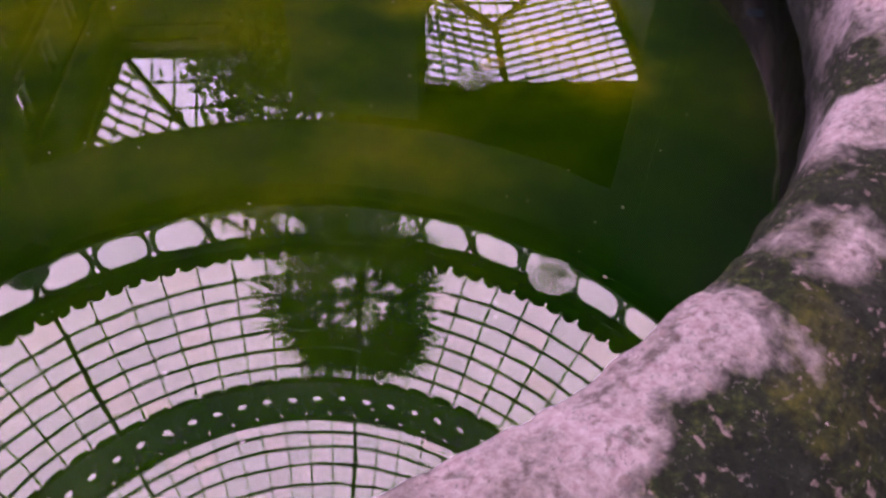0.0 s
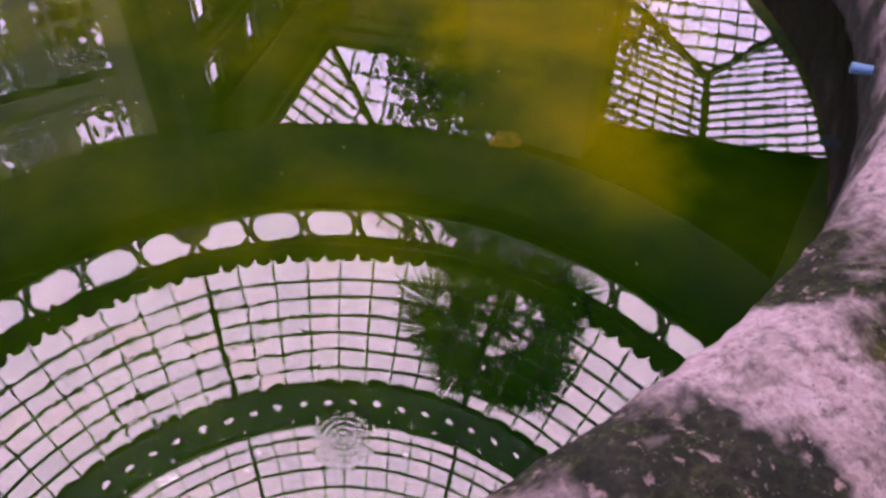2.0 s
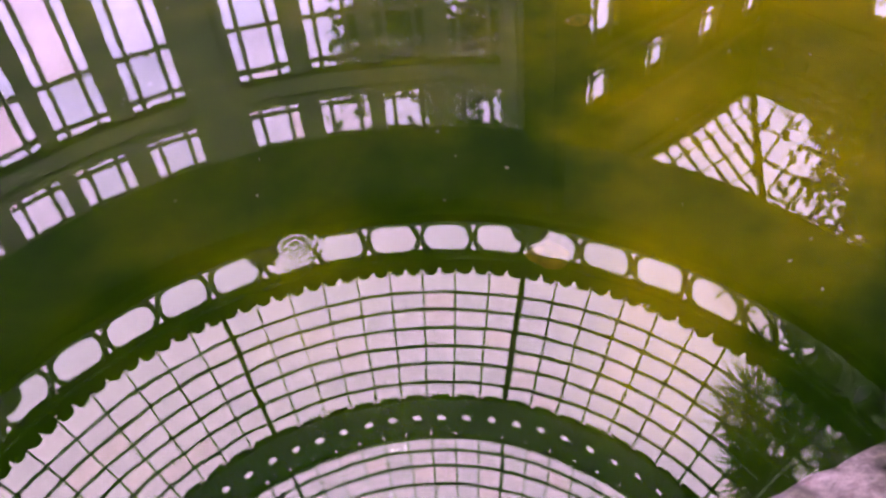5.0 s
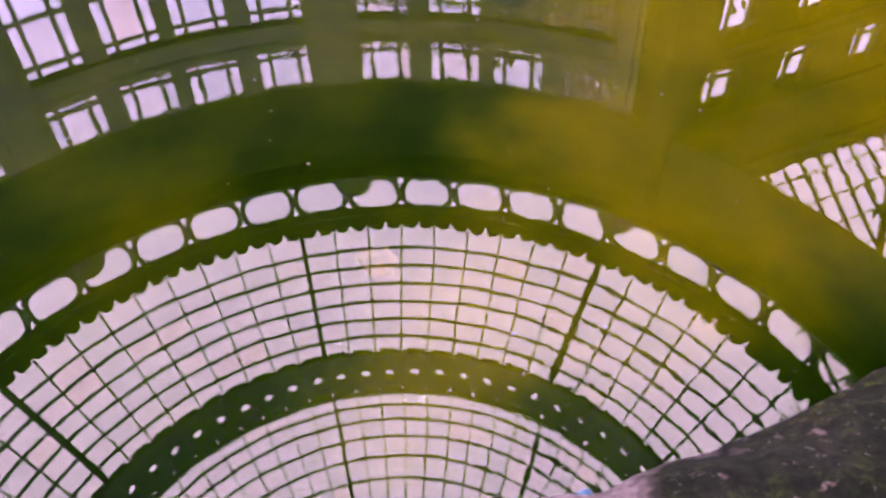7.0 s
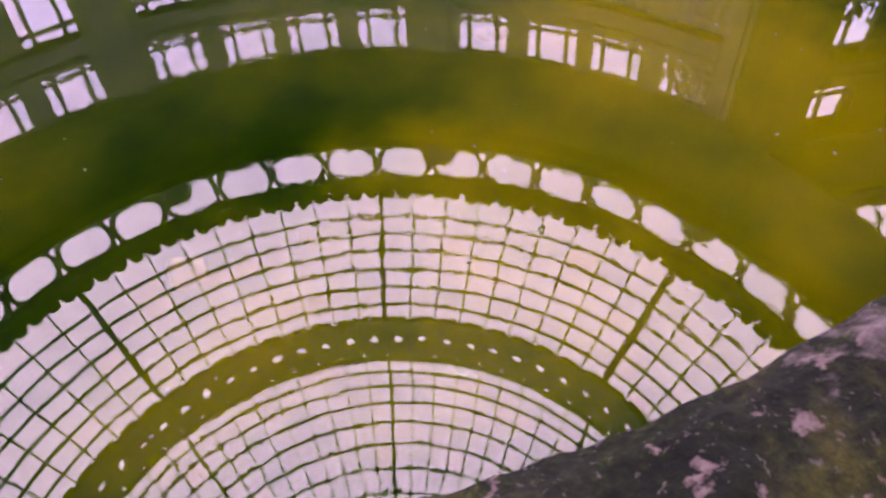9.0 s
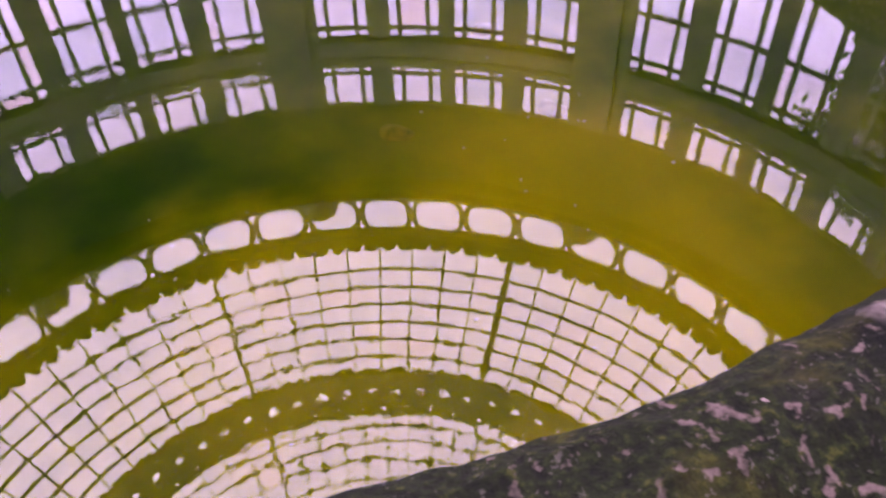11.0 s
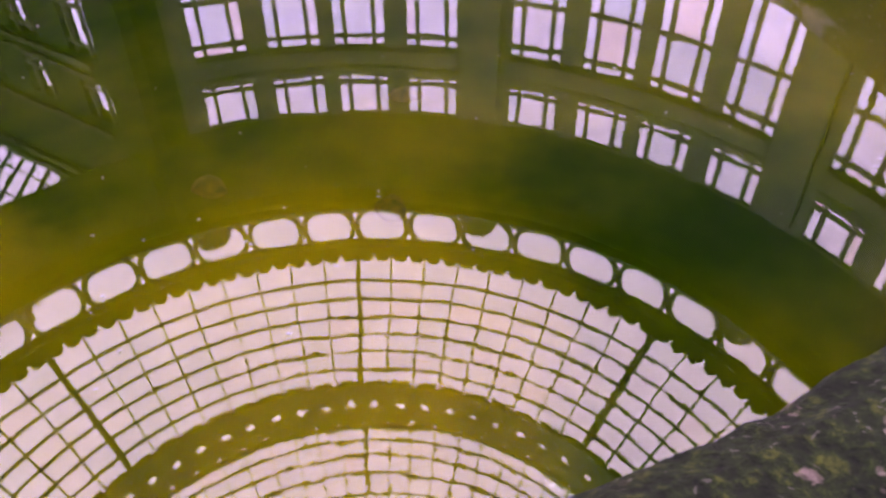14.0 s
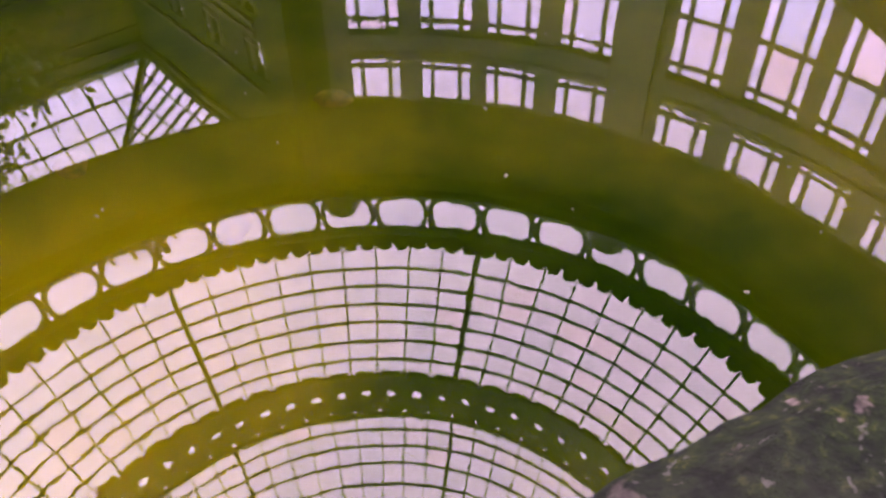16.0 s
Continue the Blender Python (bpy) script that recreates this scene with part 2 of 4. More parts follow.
    grit = ramp(n, l, fine.outputs["Fac"], [(0.36, (0.12, 0.12, 0.12)), (0.62, (0.72, 0.72, 0.72))])
    c4 = mixed(n, l, c3, grit.outputs["Color"], 0.5, "OVERLAY")
    pits = texture_noise(n, l, 28, 5, 0.65)
    pitted = ramp(n, l, pits.outputs["Fac"], [(0.34, (0.25, 0.27, 0.22)), (0.46, (1, 1, 1))])
    c5 = mixed(n, l, c4, pitted.outputs["Color"], 0.8, "MULTIPLY")
    # shade under the lip put into the colour: near-black green towards the water
    high = n.new("ShaderNodeSeparateXYZ")
    l.new(co.outputs["Object"], high.inputs[0])
    lip_shade = n.new("ShaderNodeMapRange")
    lip_shade.inputs["From Min"].default_value, lip_shade.inputs["From Max"].default_value = 0.26, 0.08
    l.new(high.outputs["Z"], lip_shade.inputs["Value"])
    c6 = mixed(n, l, c5, (0.005, 0.010, 0.003), lip_shade.outputs["Result"])
    l.new(c6, p.inputs["Base Color"])
    p.inputs["Roughness"].default_value = 0.75
    p.inputs["Specular IOR Level"].default_value = 0.4
    hs = n.new("ShaderNodeMath")
    hs.operation = "ADD"
    l.new(mid.outputs["Fac"], hs.inputs[0])
    l.new(fine.outputs["Fac"], hs.inputs[1])
    bumped(n, l, p, hs.outputs[0], 1.0, 0.022)
    return m


def make_leaf(name, a, b):
    m, n, l, p, o = material(name)
    geo = n.new("ShaderNodeNewGeometry")
    c = ramp(n, l, geo.outputs["Random Per Island"], [(0.0, a), (1.0, b)])
    l.new(c.outputs["Color"], p.inputs["Base Color"])
    p.inputs["Roughness"].default_value = 0.5
    return m


IRON = make_paint("painted_iron", (0.040, 0.048, 0.028), (0.020, 0.024, 0.014))
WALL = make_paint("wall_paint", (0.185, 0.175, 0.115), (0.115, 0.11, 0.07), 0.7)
# near-black tone for ring beam, lintels, closing walls and the passage
DARK = make_paint("near_black", (0.014, 0.018, 0.010), (0.008, 0.010, 0.005), 0.9)
WOOD = make_paint("varnished_wood", (0.11, 0.075, 0.045), (0.055, 0.036, 0.022), 0.6)
FLOOR = make_paint("stone_floor", (0.16, 0.15, 0.13), (0.09, 0.085, 0.07), 0.8)
EARTH = make_paint("garden_ground", (0.05, 0.07, 0.02), (0.03, 0.04, 0.015), 0.9)
BARK = make_paint("bark", (0.07, 0.05, 0.035), (0.03, 0.022, 0.016), 0.9)
BLUE = make_paint("blue_plastic", (0.09, 0.21, 0.38), (0.06, 0.15, 0.28), 0.35)
GLASS = make_glass("dusty_glass")
WATER = make_water()
MURK = make_murk()
BED = make_bed()
STONE = make_stone()
PALM = make_leaf("palm_leaf", (0.020, 0.050, 0.008), (0.055, 0.095, 0.018))
LEAF = make_leaf("tree_leaf", (0.030, 0.060, 0.012), (0.080, 0.110, 0.030))


# ---- building helpers ----
def mesh_of(name, bm, mat, smooth=False):
    me = bpy.data.meshes.new(name)
    bmesh.ops.recalc_face_normals(bm, faces=bm.faces)
    bm.to_mesh(me)
    bm.free()
    me.materials.append(mat)
    if smooth:
        me.polygons.foreach_set("use_smooth", [True] * len(me.polygons))
    return me


def part(name, bm, mat, parent=None, label="", smooth=False):
    ob = new(name, bm if isinstance(bm, bpy.types.Mesh) else mesh_of(name, bm, mat, smooth))
    if parent:
        ob.parent = parent
    if label:
        tagged(ob, label)
    return ob


def thing(name, label, category, group="", kind="", at=(0, 0, 0)):
    ob = new(name)
    ob.location = at
    return tagged(ob, label, category, group, kind)


def box(bm, x0, x1, y0, y1, z0, z1, m=None):
    vs = [bm.verts.new((x, y, z)) for x in (x0, x1) for y in (y0, y1) for z in (z0, z1)]
    for f in ((0, 1, 3, 2), (4, 6, 7, 5), (0, 4, 5, 1), (2, 3, 7, 6), (0, 2, 6, 4), (1, 5, 7, 3)):
        bm.faces.new([vs[i] for i in f])
    if m is not None:
        bmesh.ops.transform(bm, matrix=m, verts=vs)
    return vs


def cyl(r, az, z):
    a = radians(az)
    return Vector((r * math.cos(a), r * math.sin(a), z))


def sweep_ring(bm, profile, az0, az1, steps, closed=False):
    """Sweeps a closed profile of (radius, height) round the axis."""
    rows = []
    n = steps if closed else steps + 1
    for i in range(n):
        az = az0 + (az1 - az0) * i / steps
        rows.append([bm.verts.new(cyl(r, az, z)) for r, z in profile])
    k = len(profile)
    for i in range(steps):
        a, b = rows[i], rows[(i + 1) % n]
        for j in range(k):
            bm.faces.new((a[j], a[(j + 1) % k], b[(j + 1) % k], b[j]))
    if not closed:
        bm.faces.new(rows[0])
        bm.faces.new(rows[-1])


def rect(r0, r1, z0, z1):
    return [(r0, z0), (r1, z0), (r1, z1), (r0, z1)]


def bar_between(bm, a, b, width, depth, up=Vector((0, 0, 1))):
    a, b = Vector(a), Vector(b)
    d = (b - a).normalized()
    side = d.cross(up)
    side = (side if side.length > 1e-4 else Vector((1, 0, 0))).normalized()
    top = side.cross(d).normalized()
    vs = []
    for p in (a, b):
        for s, t in ((-1, -1), (1, -1), (1, 1), (-1, 1)):
            vs.append(bm.verts.new(p + side * s * width / 2 + top * t * depth / 2))
    for f in ((0, 3, 2, 1), (4, 5, 6, 7), (0, 1, 5, 4), (1, 2, 6, 5), (2, 3, 7, 6), (3, 0, 4, 7)):
        bm.faces.new([vs[i] for i in f])


def tube(bm, pts, radii, sides=8):
    rings = []
    for i, p in enumerate(pts):
        p = Vector(p)
        d = (Vector(pts[min(i + 1, len(pts) - 1)]) - Vector(pts[max(i - 1, 0)])).normalized()
        q = d.to_track_quat("Z", "X")
        rings.append([bm.verts.new(p + q @ Vector((radii[i] * math.cos(2 * math.pi * k / sides), radii[i] * math.sin(2 * math.pi * k / sides), 0))) for k in range(sides)])
    for a, b in zip(rings, rings[1:]):
        for k in range(sides):
            bm.faces.new((a[k], a[(k + 1) % sides], b[(k + 1) % sides], b[k]))
    bm.faces.new(rings[0])
    bm.faces.new(rings[-1])


# ---- ground, floor, pond ----
R_WALL = 5.20
bm = bmesh.new()
bmesh.ops.create_circle(bm, cap_ends=True, radius=900, segments=64)
ground = tagged(part("ground", bm, EARTH), "dark garden ground of grass and soil outside", "ground", kind="structure")
ground.location.z = -0.70

POND = Vector((-0.249, -0.047, 0))
bm = bmesh.new()
rows = []
for k in range(96):
    inner, outer = POND + cyl(2.50, k * 3.75, 0), cyl(R_WALL + 0.4, k * 3.75, 0)
    rows.append([bm.verts.new(q + Vector((0, 0, z))) for q, z in ((inner, -0.60), (outer, -0.60), (outer, -0.35), (inner, -0.35))])
for a, b in zip(rows, rows[1:] + rows[:1]):
    for j in range(4):
        bm.faces.new((a[j], a[(j + 1) % 4], b[(j + 1) % 4], b[j]))
tagged(part("floor", bm, FLOOR), "worn grey stone paving round the pond", "floor", kind="structure")

CREST = [(0, 0.60), (60, 0.40), (78, 0.33), (98, 0.33), (114, 0.29), (130, 0.30), (145, 0.33), (165, 0.36), (228, 0.35), (244, 0.52), (256, 0.72), (290, 0.76), (330, 0.70), (360, 0.60)]


def crest(a):
    """Height of the uneven rim's crest over the water, by azimuth."""
    d = math.degrees(a) % 360
    for (a0, h0), (a1, h1) in zip(CREST, CREST[1:]):
        if a0 <= d <= a1:
            f = (d - a0) / (a1 - a0)
            return h0 + (h1 - h0) * f * f * (3 - 2 * f)


def rim_profile(h):
    lip = 2.224 + (h - 0.3) / 2.4
    low = [(2.26, -0.62), (2.25, -0.20), (2.212, -0.02), (2.198, 0.05)]
    face = [(2.198 + (lip - 2.198) * f ** 1.5, 0.09 + (h - 0.09) * f) for f in (0.03, 0.22, 0.42, 0.60, 0.76, 0.89, 1.0)]
    back = [(lip + 0.035, h + 0.028), (lip + 0.10, h + 0.045), (lip + 0.24, h + 0.03), (lip + 0.36, h - 0.03), (lip + 0.45, h - 0.13),
            (lip + 0.50, h - 0.26), (2.925, h * 0.4 - 0.2), (2.92, -0.3), (2.88, -0.487)]
    return low + face + back


def rim_place(r, z, a):
    """The uneven surface of the rim at a point of its profile, round the pond's centre."""
    q = Vector((r * math.cos(a), r * math.sin(a), z))
    away = (Vector((r, z)) - Vector((2.52, -0.05))).normalized()
    w = noise.noise(q * 1.3) * 0.010 + noise.noise(q * 4.0) * 0.010 + noise.noise(q * 12.0) * 0.009 + noise.noise(q * 30.0) * 0.006
    return Vector(((r + away.x * w) * math.cos(a), (r + away.x * w) * math.sin(a), z + away.y * w))


bm = bmesh.new()
sections, rows = 900, []
for i in range(sections):
    a = 2 * math.pi * i / sections
    line = rim_profile(crest(a))
    prof = []
    for (r0, z0), (r1, z1) in zip(line, line[1:]):
        prof += [(r0 + (r1 - r0) * k / 4, z0 + (z1 - z0) * k / 4) for k in range(4)]
    prof.append(line[-1])
    rows.append([bm.verts.new(rim_place(r, z, a)) for r, z in prof])
for i in range(sections):
    for j in range(len(rows[0]) - 1):
        bm.faces.new((rows[i][j], rows[i][j + 1], rows[(i + 1) % sections][j + 1], rows[(i + 1) % sections][j]))
rim = thing("stone_basin", "round stone basin with a broad mossy lichen-spotted rim", "basin", at=POND)
part("coping", bm, STONE, rim, smooth=True)
bm = bmesh.new()
sweep_ring(bm, rect(2.28, 2.84, -0.60, -0.42), 0, 360, 96, True)
part("rim_base", bm, STONE, rim)

bm = bmesh.new()
bmesh.ops.create_circle(bm, cap_ends=True, radius=2.245, segments=128)
water = tagged(part("water", bm, WATER), "still dark green pond water mirroring the glass dome", "water", kind="structure")
water.location = POND
bm = bmesh.new()
bmesh.ops.create_circle(bm, cap_ends=True, radius=2.25, segments=128)
bed = tagged(part("pond_bed", bm, BED), "dark green silty bed of the pond", "pond bed", kind="structure")
bed.location = POND + Vector((0, 0, -0.56))
bm = bmesh.new()
bmesh.ops.create_circle(bm, cap_ends=True, radius=2.235, segments=128)
murk = tagged(part("algae_clouds", bm, MURK), "murky green and ochre algae clouds drifting under the water", "algae", kind="stuff")
murk.location = POND + Vector((0, 0, -0.30))

# ---- the round wall: piers, posts, cornice ----
BAYS = {"a": 1.39, "b": -35.11, "c": -71.62}
PITCH = 36.505
# one window, the posts at the sides of a bay's middle pair, the post between that pair, in degrees
WIN, GAP, GAP_MID = 5.93, 2.45, 1.70
HALF_BAY = 2 * WIN + GAP + GAP_MID / 2
AT_WIN = [GAP_MID / 2 + WIN * 1.5 + GAP, (GAP_MID + WIN) / 2, -(GAP_MID + WIN) / 2, -GAP_MID / 2 - WIN * 1.5 - GAP]
H_SILL, H_TALL, H_SMALL0, H_SMALL1, H_RING = 0.9, 3.485, 3.835, 4.333, 5.52


def pier_mesh(w):
    bm = bmesh.new()
    sweep_ring(bm, rect(R_WALL, R_WALL + 0.07, -0.40, H_SMALL1), -w / 2, w / 2, 6)
    sweep_ring(bm, rect(R_WALL - 0.07, R_WALL - 0.002, -0.40, H_SMALL1 - 0.10), -w * 0.30, w * 0.30, 4)
    return mesh_of("pier", bm, WALL)


bm = bmesh.new()
sweep_ring(bm, rect(R_WALL + 0.08, R_WALL + 0.22, -0.4, H_SMALL1 + 0.35), -94.5, -89.0, 6)
sweep_ring(bm, rect(R_WALL + 0.08, R_WALL + 0.22, -0.4, H_SMALL1 + 0.35), 18.9, 24.0, 6)
tagged(part("wall_returns", bm, DARK), "dark wall ends beside the side rooms", "wall", kind="structure")
wall_bays = thing("wall_south", "curved wall of windows with pale painted piers and cornice", "wall", kind="structure")
pm = pier_mesh(PITCH - 2 * HALF_BAY)
pn = pier_mesh(2.6)
for az, pmesh in ((BAYS["a"] + HALF_BAY + 1.3, pn), (BAYS["a"] - PITCH / 2, pm), (BAYS["b"] - PITCH / 2, pm), (BAYS["c"] - HALF_BAY - 1.3, pn)):
    o = part("pier", pmesh, WALL, wall_bays)
    o.rotation_euler.z = radians(az)
bm = bmesh.new()
sweep_ring(bm, rect(R_WALL, R_WALL + 0.06, -0.35, H_SMALL1 - 0.003), -GAP / 2, GAP / 2, 3)
post = mesh_of("post", bm, WALL)
bm = bmesh.new()
sweep_ring(bm, rect(R_WALL, R_WALL + 0.06, -0.35, H_SMALL1 - 0.003), -GAP_MID / 2, GAP_MID / 2, 3)
post_mid = mesh_of("post", bm, WALL)
for az in BAYS.values():
    for k, me in ((-1, post), (0, post_mid), (1, post)):
        o = part("post", me, WALL, wall_bays)
        o.rotation_euler.z = radians(az + k * (GAP_MID / 2 + WIN + GAP / 2))
for name, prof in (("dado", rect(R_WALL + 0.01, R_WALL + 0.20, -0.35, H_SILL)),
                   ("sill", rect(R_WALL - 0.06, R_WALL + 0.22, H_SILL, H_SILL + 0.05)),
                   ("cornice", [(R_WALL - 0.03, H_TALL + 0.02), (R_WALL + 0.05, H_TALL + 0.02), (R_WALL + 0.05, H_SMALL0), (R_WALL - 0.01, H_SMALL0), (R_WALL - 0.035, H_SMALL0 - 0.05),
                                (R_WALL - 0.035, H_SMALL0 - 0.10), (R_WALL - 0.015, H_SMALL0 - 0.12), (R_WALL - 0.015, H_TALL + 0.14), (R_WALL - 0.04, H_TALL + 0.12), (R_WALL - 0.04, H_TALL + 0.05)])):
    for az in BAYS.values():
        bm = bmesh.new()
        sweep_ring(bm, prof, az - HALF_BAY, az + HALF_BAY, 16)
        part(name, bm, WALL, wall_bays)

# plain wall that closes the side behind the camera
bm = bmesh.new()
sweep_ring(bm, rect(R_WALL, R_WALL + 0.3, -0.4, H_SMALL1 + 0.2), 76, 193.5, 56)
tagged(part("wall_north", bm, DARK), "plain dark wall closing the rotunda", "wall", kind="structure")

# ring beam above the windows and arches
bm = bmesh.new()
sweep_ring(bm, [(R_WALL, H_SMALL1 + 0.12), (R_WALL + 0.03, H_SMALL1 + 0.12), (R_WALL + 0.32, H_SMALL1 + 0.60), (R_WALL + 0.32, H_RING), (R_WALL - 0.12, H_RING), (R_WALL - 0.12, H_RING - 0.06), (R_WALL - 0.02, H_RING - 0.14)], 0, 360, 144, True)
tagged(part("ring_beam", bm, DARK), "deep dark ring beam under the dome", "beam", kind="structure")

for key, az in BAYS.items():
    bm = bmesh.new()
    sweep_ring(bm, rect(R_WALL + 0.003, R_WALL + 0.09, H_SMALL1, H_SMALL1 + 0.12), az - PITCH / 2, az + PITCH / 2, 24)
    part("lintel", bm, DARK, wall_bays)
# ---- windows ----


def window_parts(z0, z1, bars, uprights=(0.22, 0.78)):
    """Meshes of one sash: frame, upright bars, cross bars and panes, centred on azimuth 0."""
    half = WIN / 2
    r0, r1 = R_WALL + 0.005, R_WALL + 0.055
    bm = bmesh.new()
    fw = 0.09
    sweep_ring(bm, rect(r0, r1, z0, z1), -half, -half + fw, 1)
    sweep_ring(bm, rect(r0, r1, z0, z1), half - fw, half, 1)
    sweep_ring(bm, rect(r0, r1, z0, z0 + 0.012), -half + fw, half - fw, 4)
    sweep_ring(bm, rect(r0, r1, z1 - 0.012, z1), -half + fw, half - fw, 4)
    out = [("window_frame", mesh_of("window_frame", bm, WALL), WALL)]
    for u in uprights:
        bm = bmesh.new()
        a = half - WIN * u
        sweep_ring(bm, rect(r0 + 0.01, r1 - 0.01, z0 + 0.02, z1 - 0.02), a - 0.25, a + 0.25, 1)
        out.append(("upright_bar", mesh_of("upright_bar", bm, WALL), WALL))
    for h in bars:
        bm = bmesh.new()
        sweep_ring(bm, rect(r0 + 0.012, r1 - 0.012, h - 0.023, h + 0.023), -half + fw, half - fw, 4)
        out.append(("cross_bar", mesh_of("cross_bar", bm, WALL), WALL))
    cols = [half - 0.1] + [half - WIN * u for u in uprights] + [-half + 0.1]
    levels = [z0 + 0.02] + list(bars) + [z1 - 0.02]
    for a, b in zip(cols, cols[1:]):
        for low, high in zip(levels, levels[1:]):
            bm = bmesh.new()
            sweep_ring(bm, rect(r0 + 0.022, r0 + 0.027, low, high), b, a, 2)
            out.append(("pane", mesh_of("pane", bm, GLASS), GLASS))
    return out


tall = window_parts(H_SILL + 0.05, H_TALL, (1.98, 2.88, 3.365))
small = window_parts(H_SMALL0, H_SMALL1, (3.925,))
num = 1
for az in BAYS.values():
    for k in range(4):
        for kit, what, lab in ((tall, "tall", "tall narrow-barred window in a pale frame"), (small, "small", "small square clerestory window with thin bars")):
            w = thing("window_%d" % num, lab, "window", group=what + " windows of the rotunda", kind="structure")
            w.rotation_euler.z = radians(az + AT_WIN[k])
            for nm, me, mt in kit:
                o = part(nm, me, mt, w)
                if mt is GLASS:
                    o.visible_shadow = False
            num += 1

# ---- frieze of oval lights ----
R_F, Z_F0, Z_F1, N_OV = 5.0, 5.54, 6.12, 48
frieze = thing("oval_frieze", "iron frieze of rounded oval lights below the glass dome", "frieze", kind="structure")
bm = bmesh.new()
sweep_ring(bm, rect(R_F - 0.05, R_F + 0.08, Z_F0 - 0.02, Z_F0 + 0.035), 0, 360, 192, True)
part("lower_rail", bm, IRON, frieze)
bm = bmesh.new()
sweep_ring(bm, rect(R_F - 0.05, R_F + 0.08, Z_F1 - 0.015, Z_F1 + 0.05), 0, 360, 192, True)
part("upper_rail", bm, IRON, frieze)


def superpoint(t, a, b, e):
    c, s = math.cos(t), math.sin(t)
    return math.copysign(abs(c) ** e, c) * a, math.copysign(abs(s) ** e, s) * b


bm = bmesh.new()
half_w, zc, half_h = 360 / N_OV / 2, (Z_F0 + Z_F1) / 2 + 0.005, (Z_F1 - Z_F0) / 2 - 0.01
loops = []
for r in (R_F - 0.02, R_F + 0.03):
    for sx, sz in ((1.0, 1.0), (0.825, 0.875)):
        loop = []
        for k in range(32):
            u, w = superpoint(2 * math.pi * k / 32, half_w * sx, half_h * sz, 0.68)
            loop.append(bm.verts.new(cyl(r, u, zc + w)))
        loops.append(loop)
for a, b in ((0, 1), (3, 2), (1, 3), (2, 0)):
    for k in range(32):
        bm.faces.new((loops[a][k], loops[a][(k + 1) % 32], loops[b][(k + 1) % 32], loops[b][k]))
oval = mesh_of("oval_frame", bm, IRON)
bm = bmesh.new()
vs = []
for k in range(32):
    u, w = superpoint(2 * math.pi * k / 32, half_w * 0.9, half_h * 0.9, 0.62)
    vs.append(bm.verts.new(cyl(R_F + 0.005, u, zc + w)))
bm.faces.new(vs)
oval_pane = mesh_of("pane", bm, GLASS)
for k in range(N_OV):
    for nm, me in (("oval_frame", oval), ("pane", oval_pane)):
        o = part(nm, me, None, frieze)
        o.rotation_euler.z = radians((k + 0.5) * 360 / N_OV)
        if nm == "pane":
            o.visible_shadow = False

# ---- glass dome ----
N_G, N_P = 8, 9
LOW = [(4.982, 6.105), (3.605, 7.23)]
dome = thing("glass_dome", "shallow glass dome of iron ribs and dusty rectangular panes", "dome", kind="structure")


def low_at(s):
    return LOW[0][0] + (LOW[1][0] - LOW[0][0]) * s, LOW[0][1] + (LOW[1][1] - LOW[0][1]) * s + 0.02 * math.sin(math.pi * s)


def high_at(s):
    a = s * math.pi / 2
    return 3.445 * math.cos(a), 7.836 + 2.1 * math.sin(a)


def radial_bar(at, s0, s1, steps, width, depth):
    bm = bmesh.new()
    rows = []
    for i in range(steps + 1):
        r, z = at(s0 + (s1 - s0) * i / steps)
        rows.append([bm.verts.new((r, y, z + d)) for y, d in ((-width / 2, 0), (width / 2, 0), (width / 2, depth), (-width / 2, depth))])
    for a, b in zip(rows, rows[1:]):
        for j in range(4):
            bm.faces.new((a[j], a[(j + 1) % 4], b[(j + 1) % 4], b[j]))
    bm.faces.new(rows[0])
    bm.faces.new(rows[-1])
    return bm


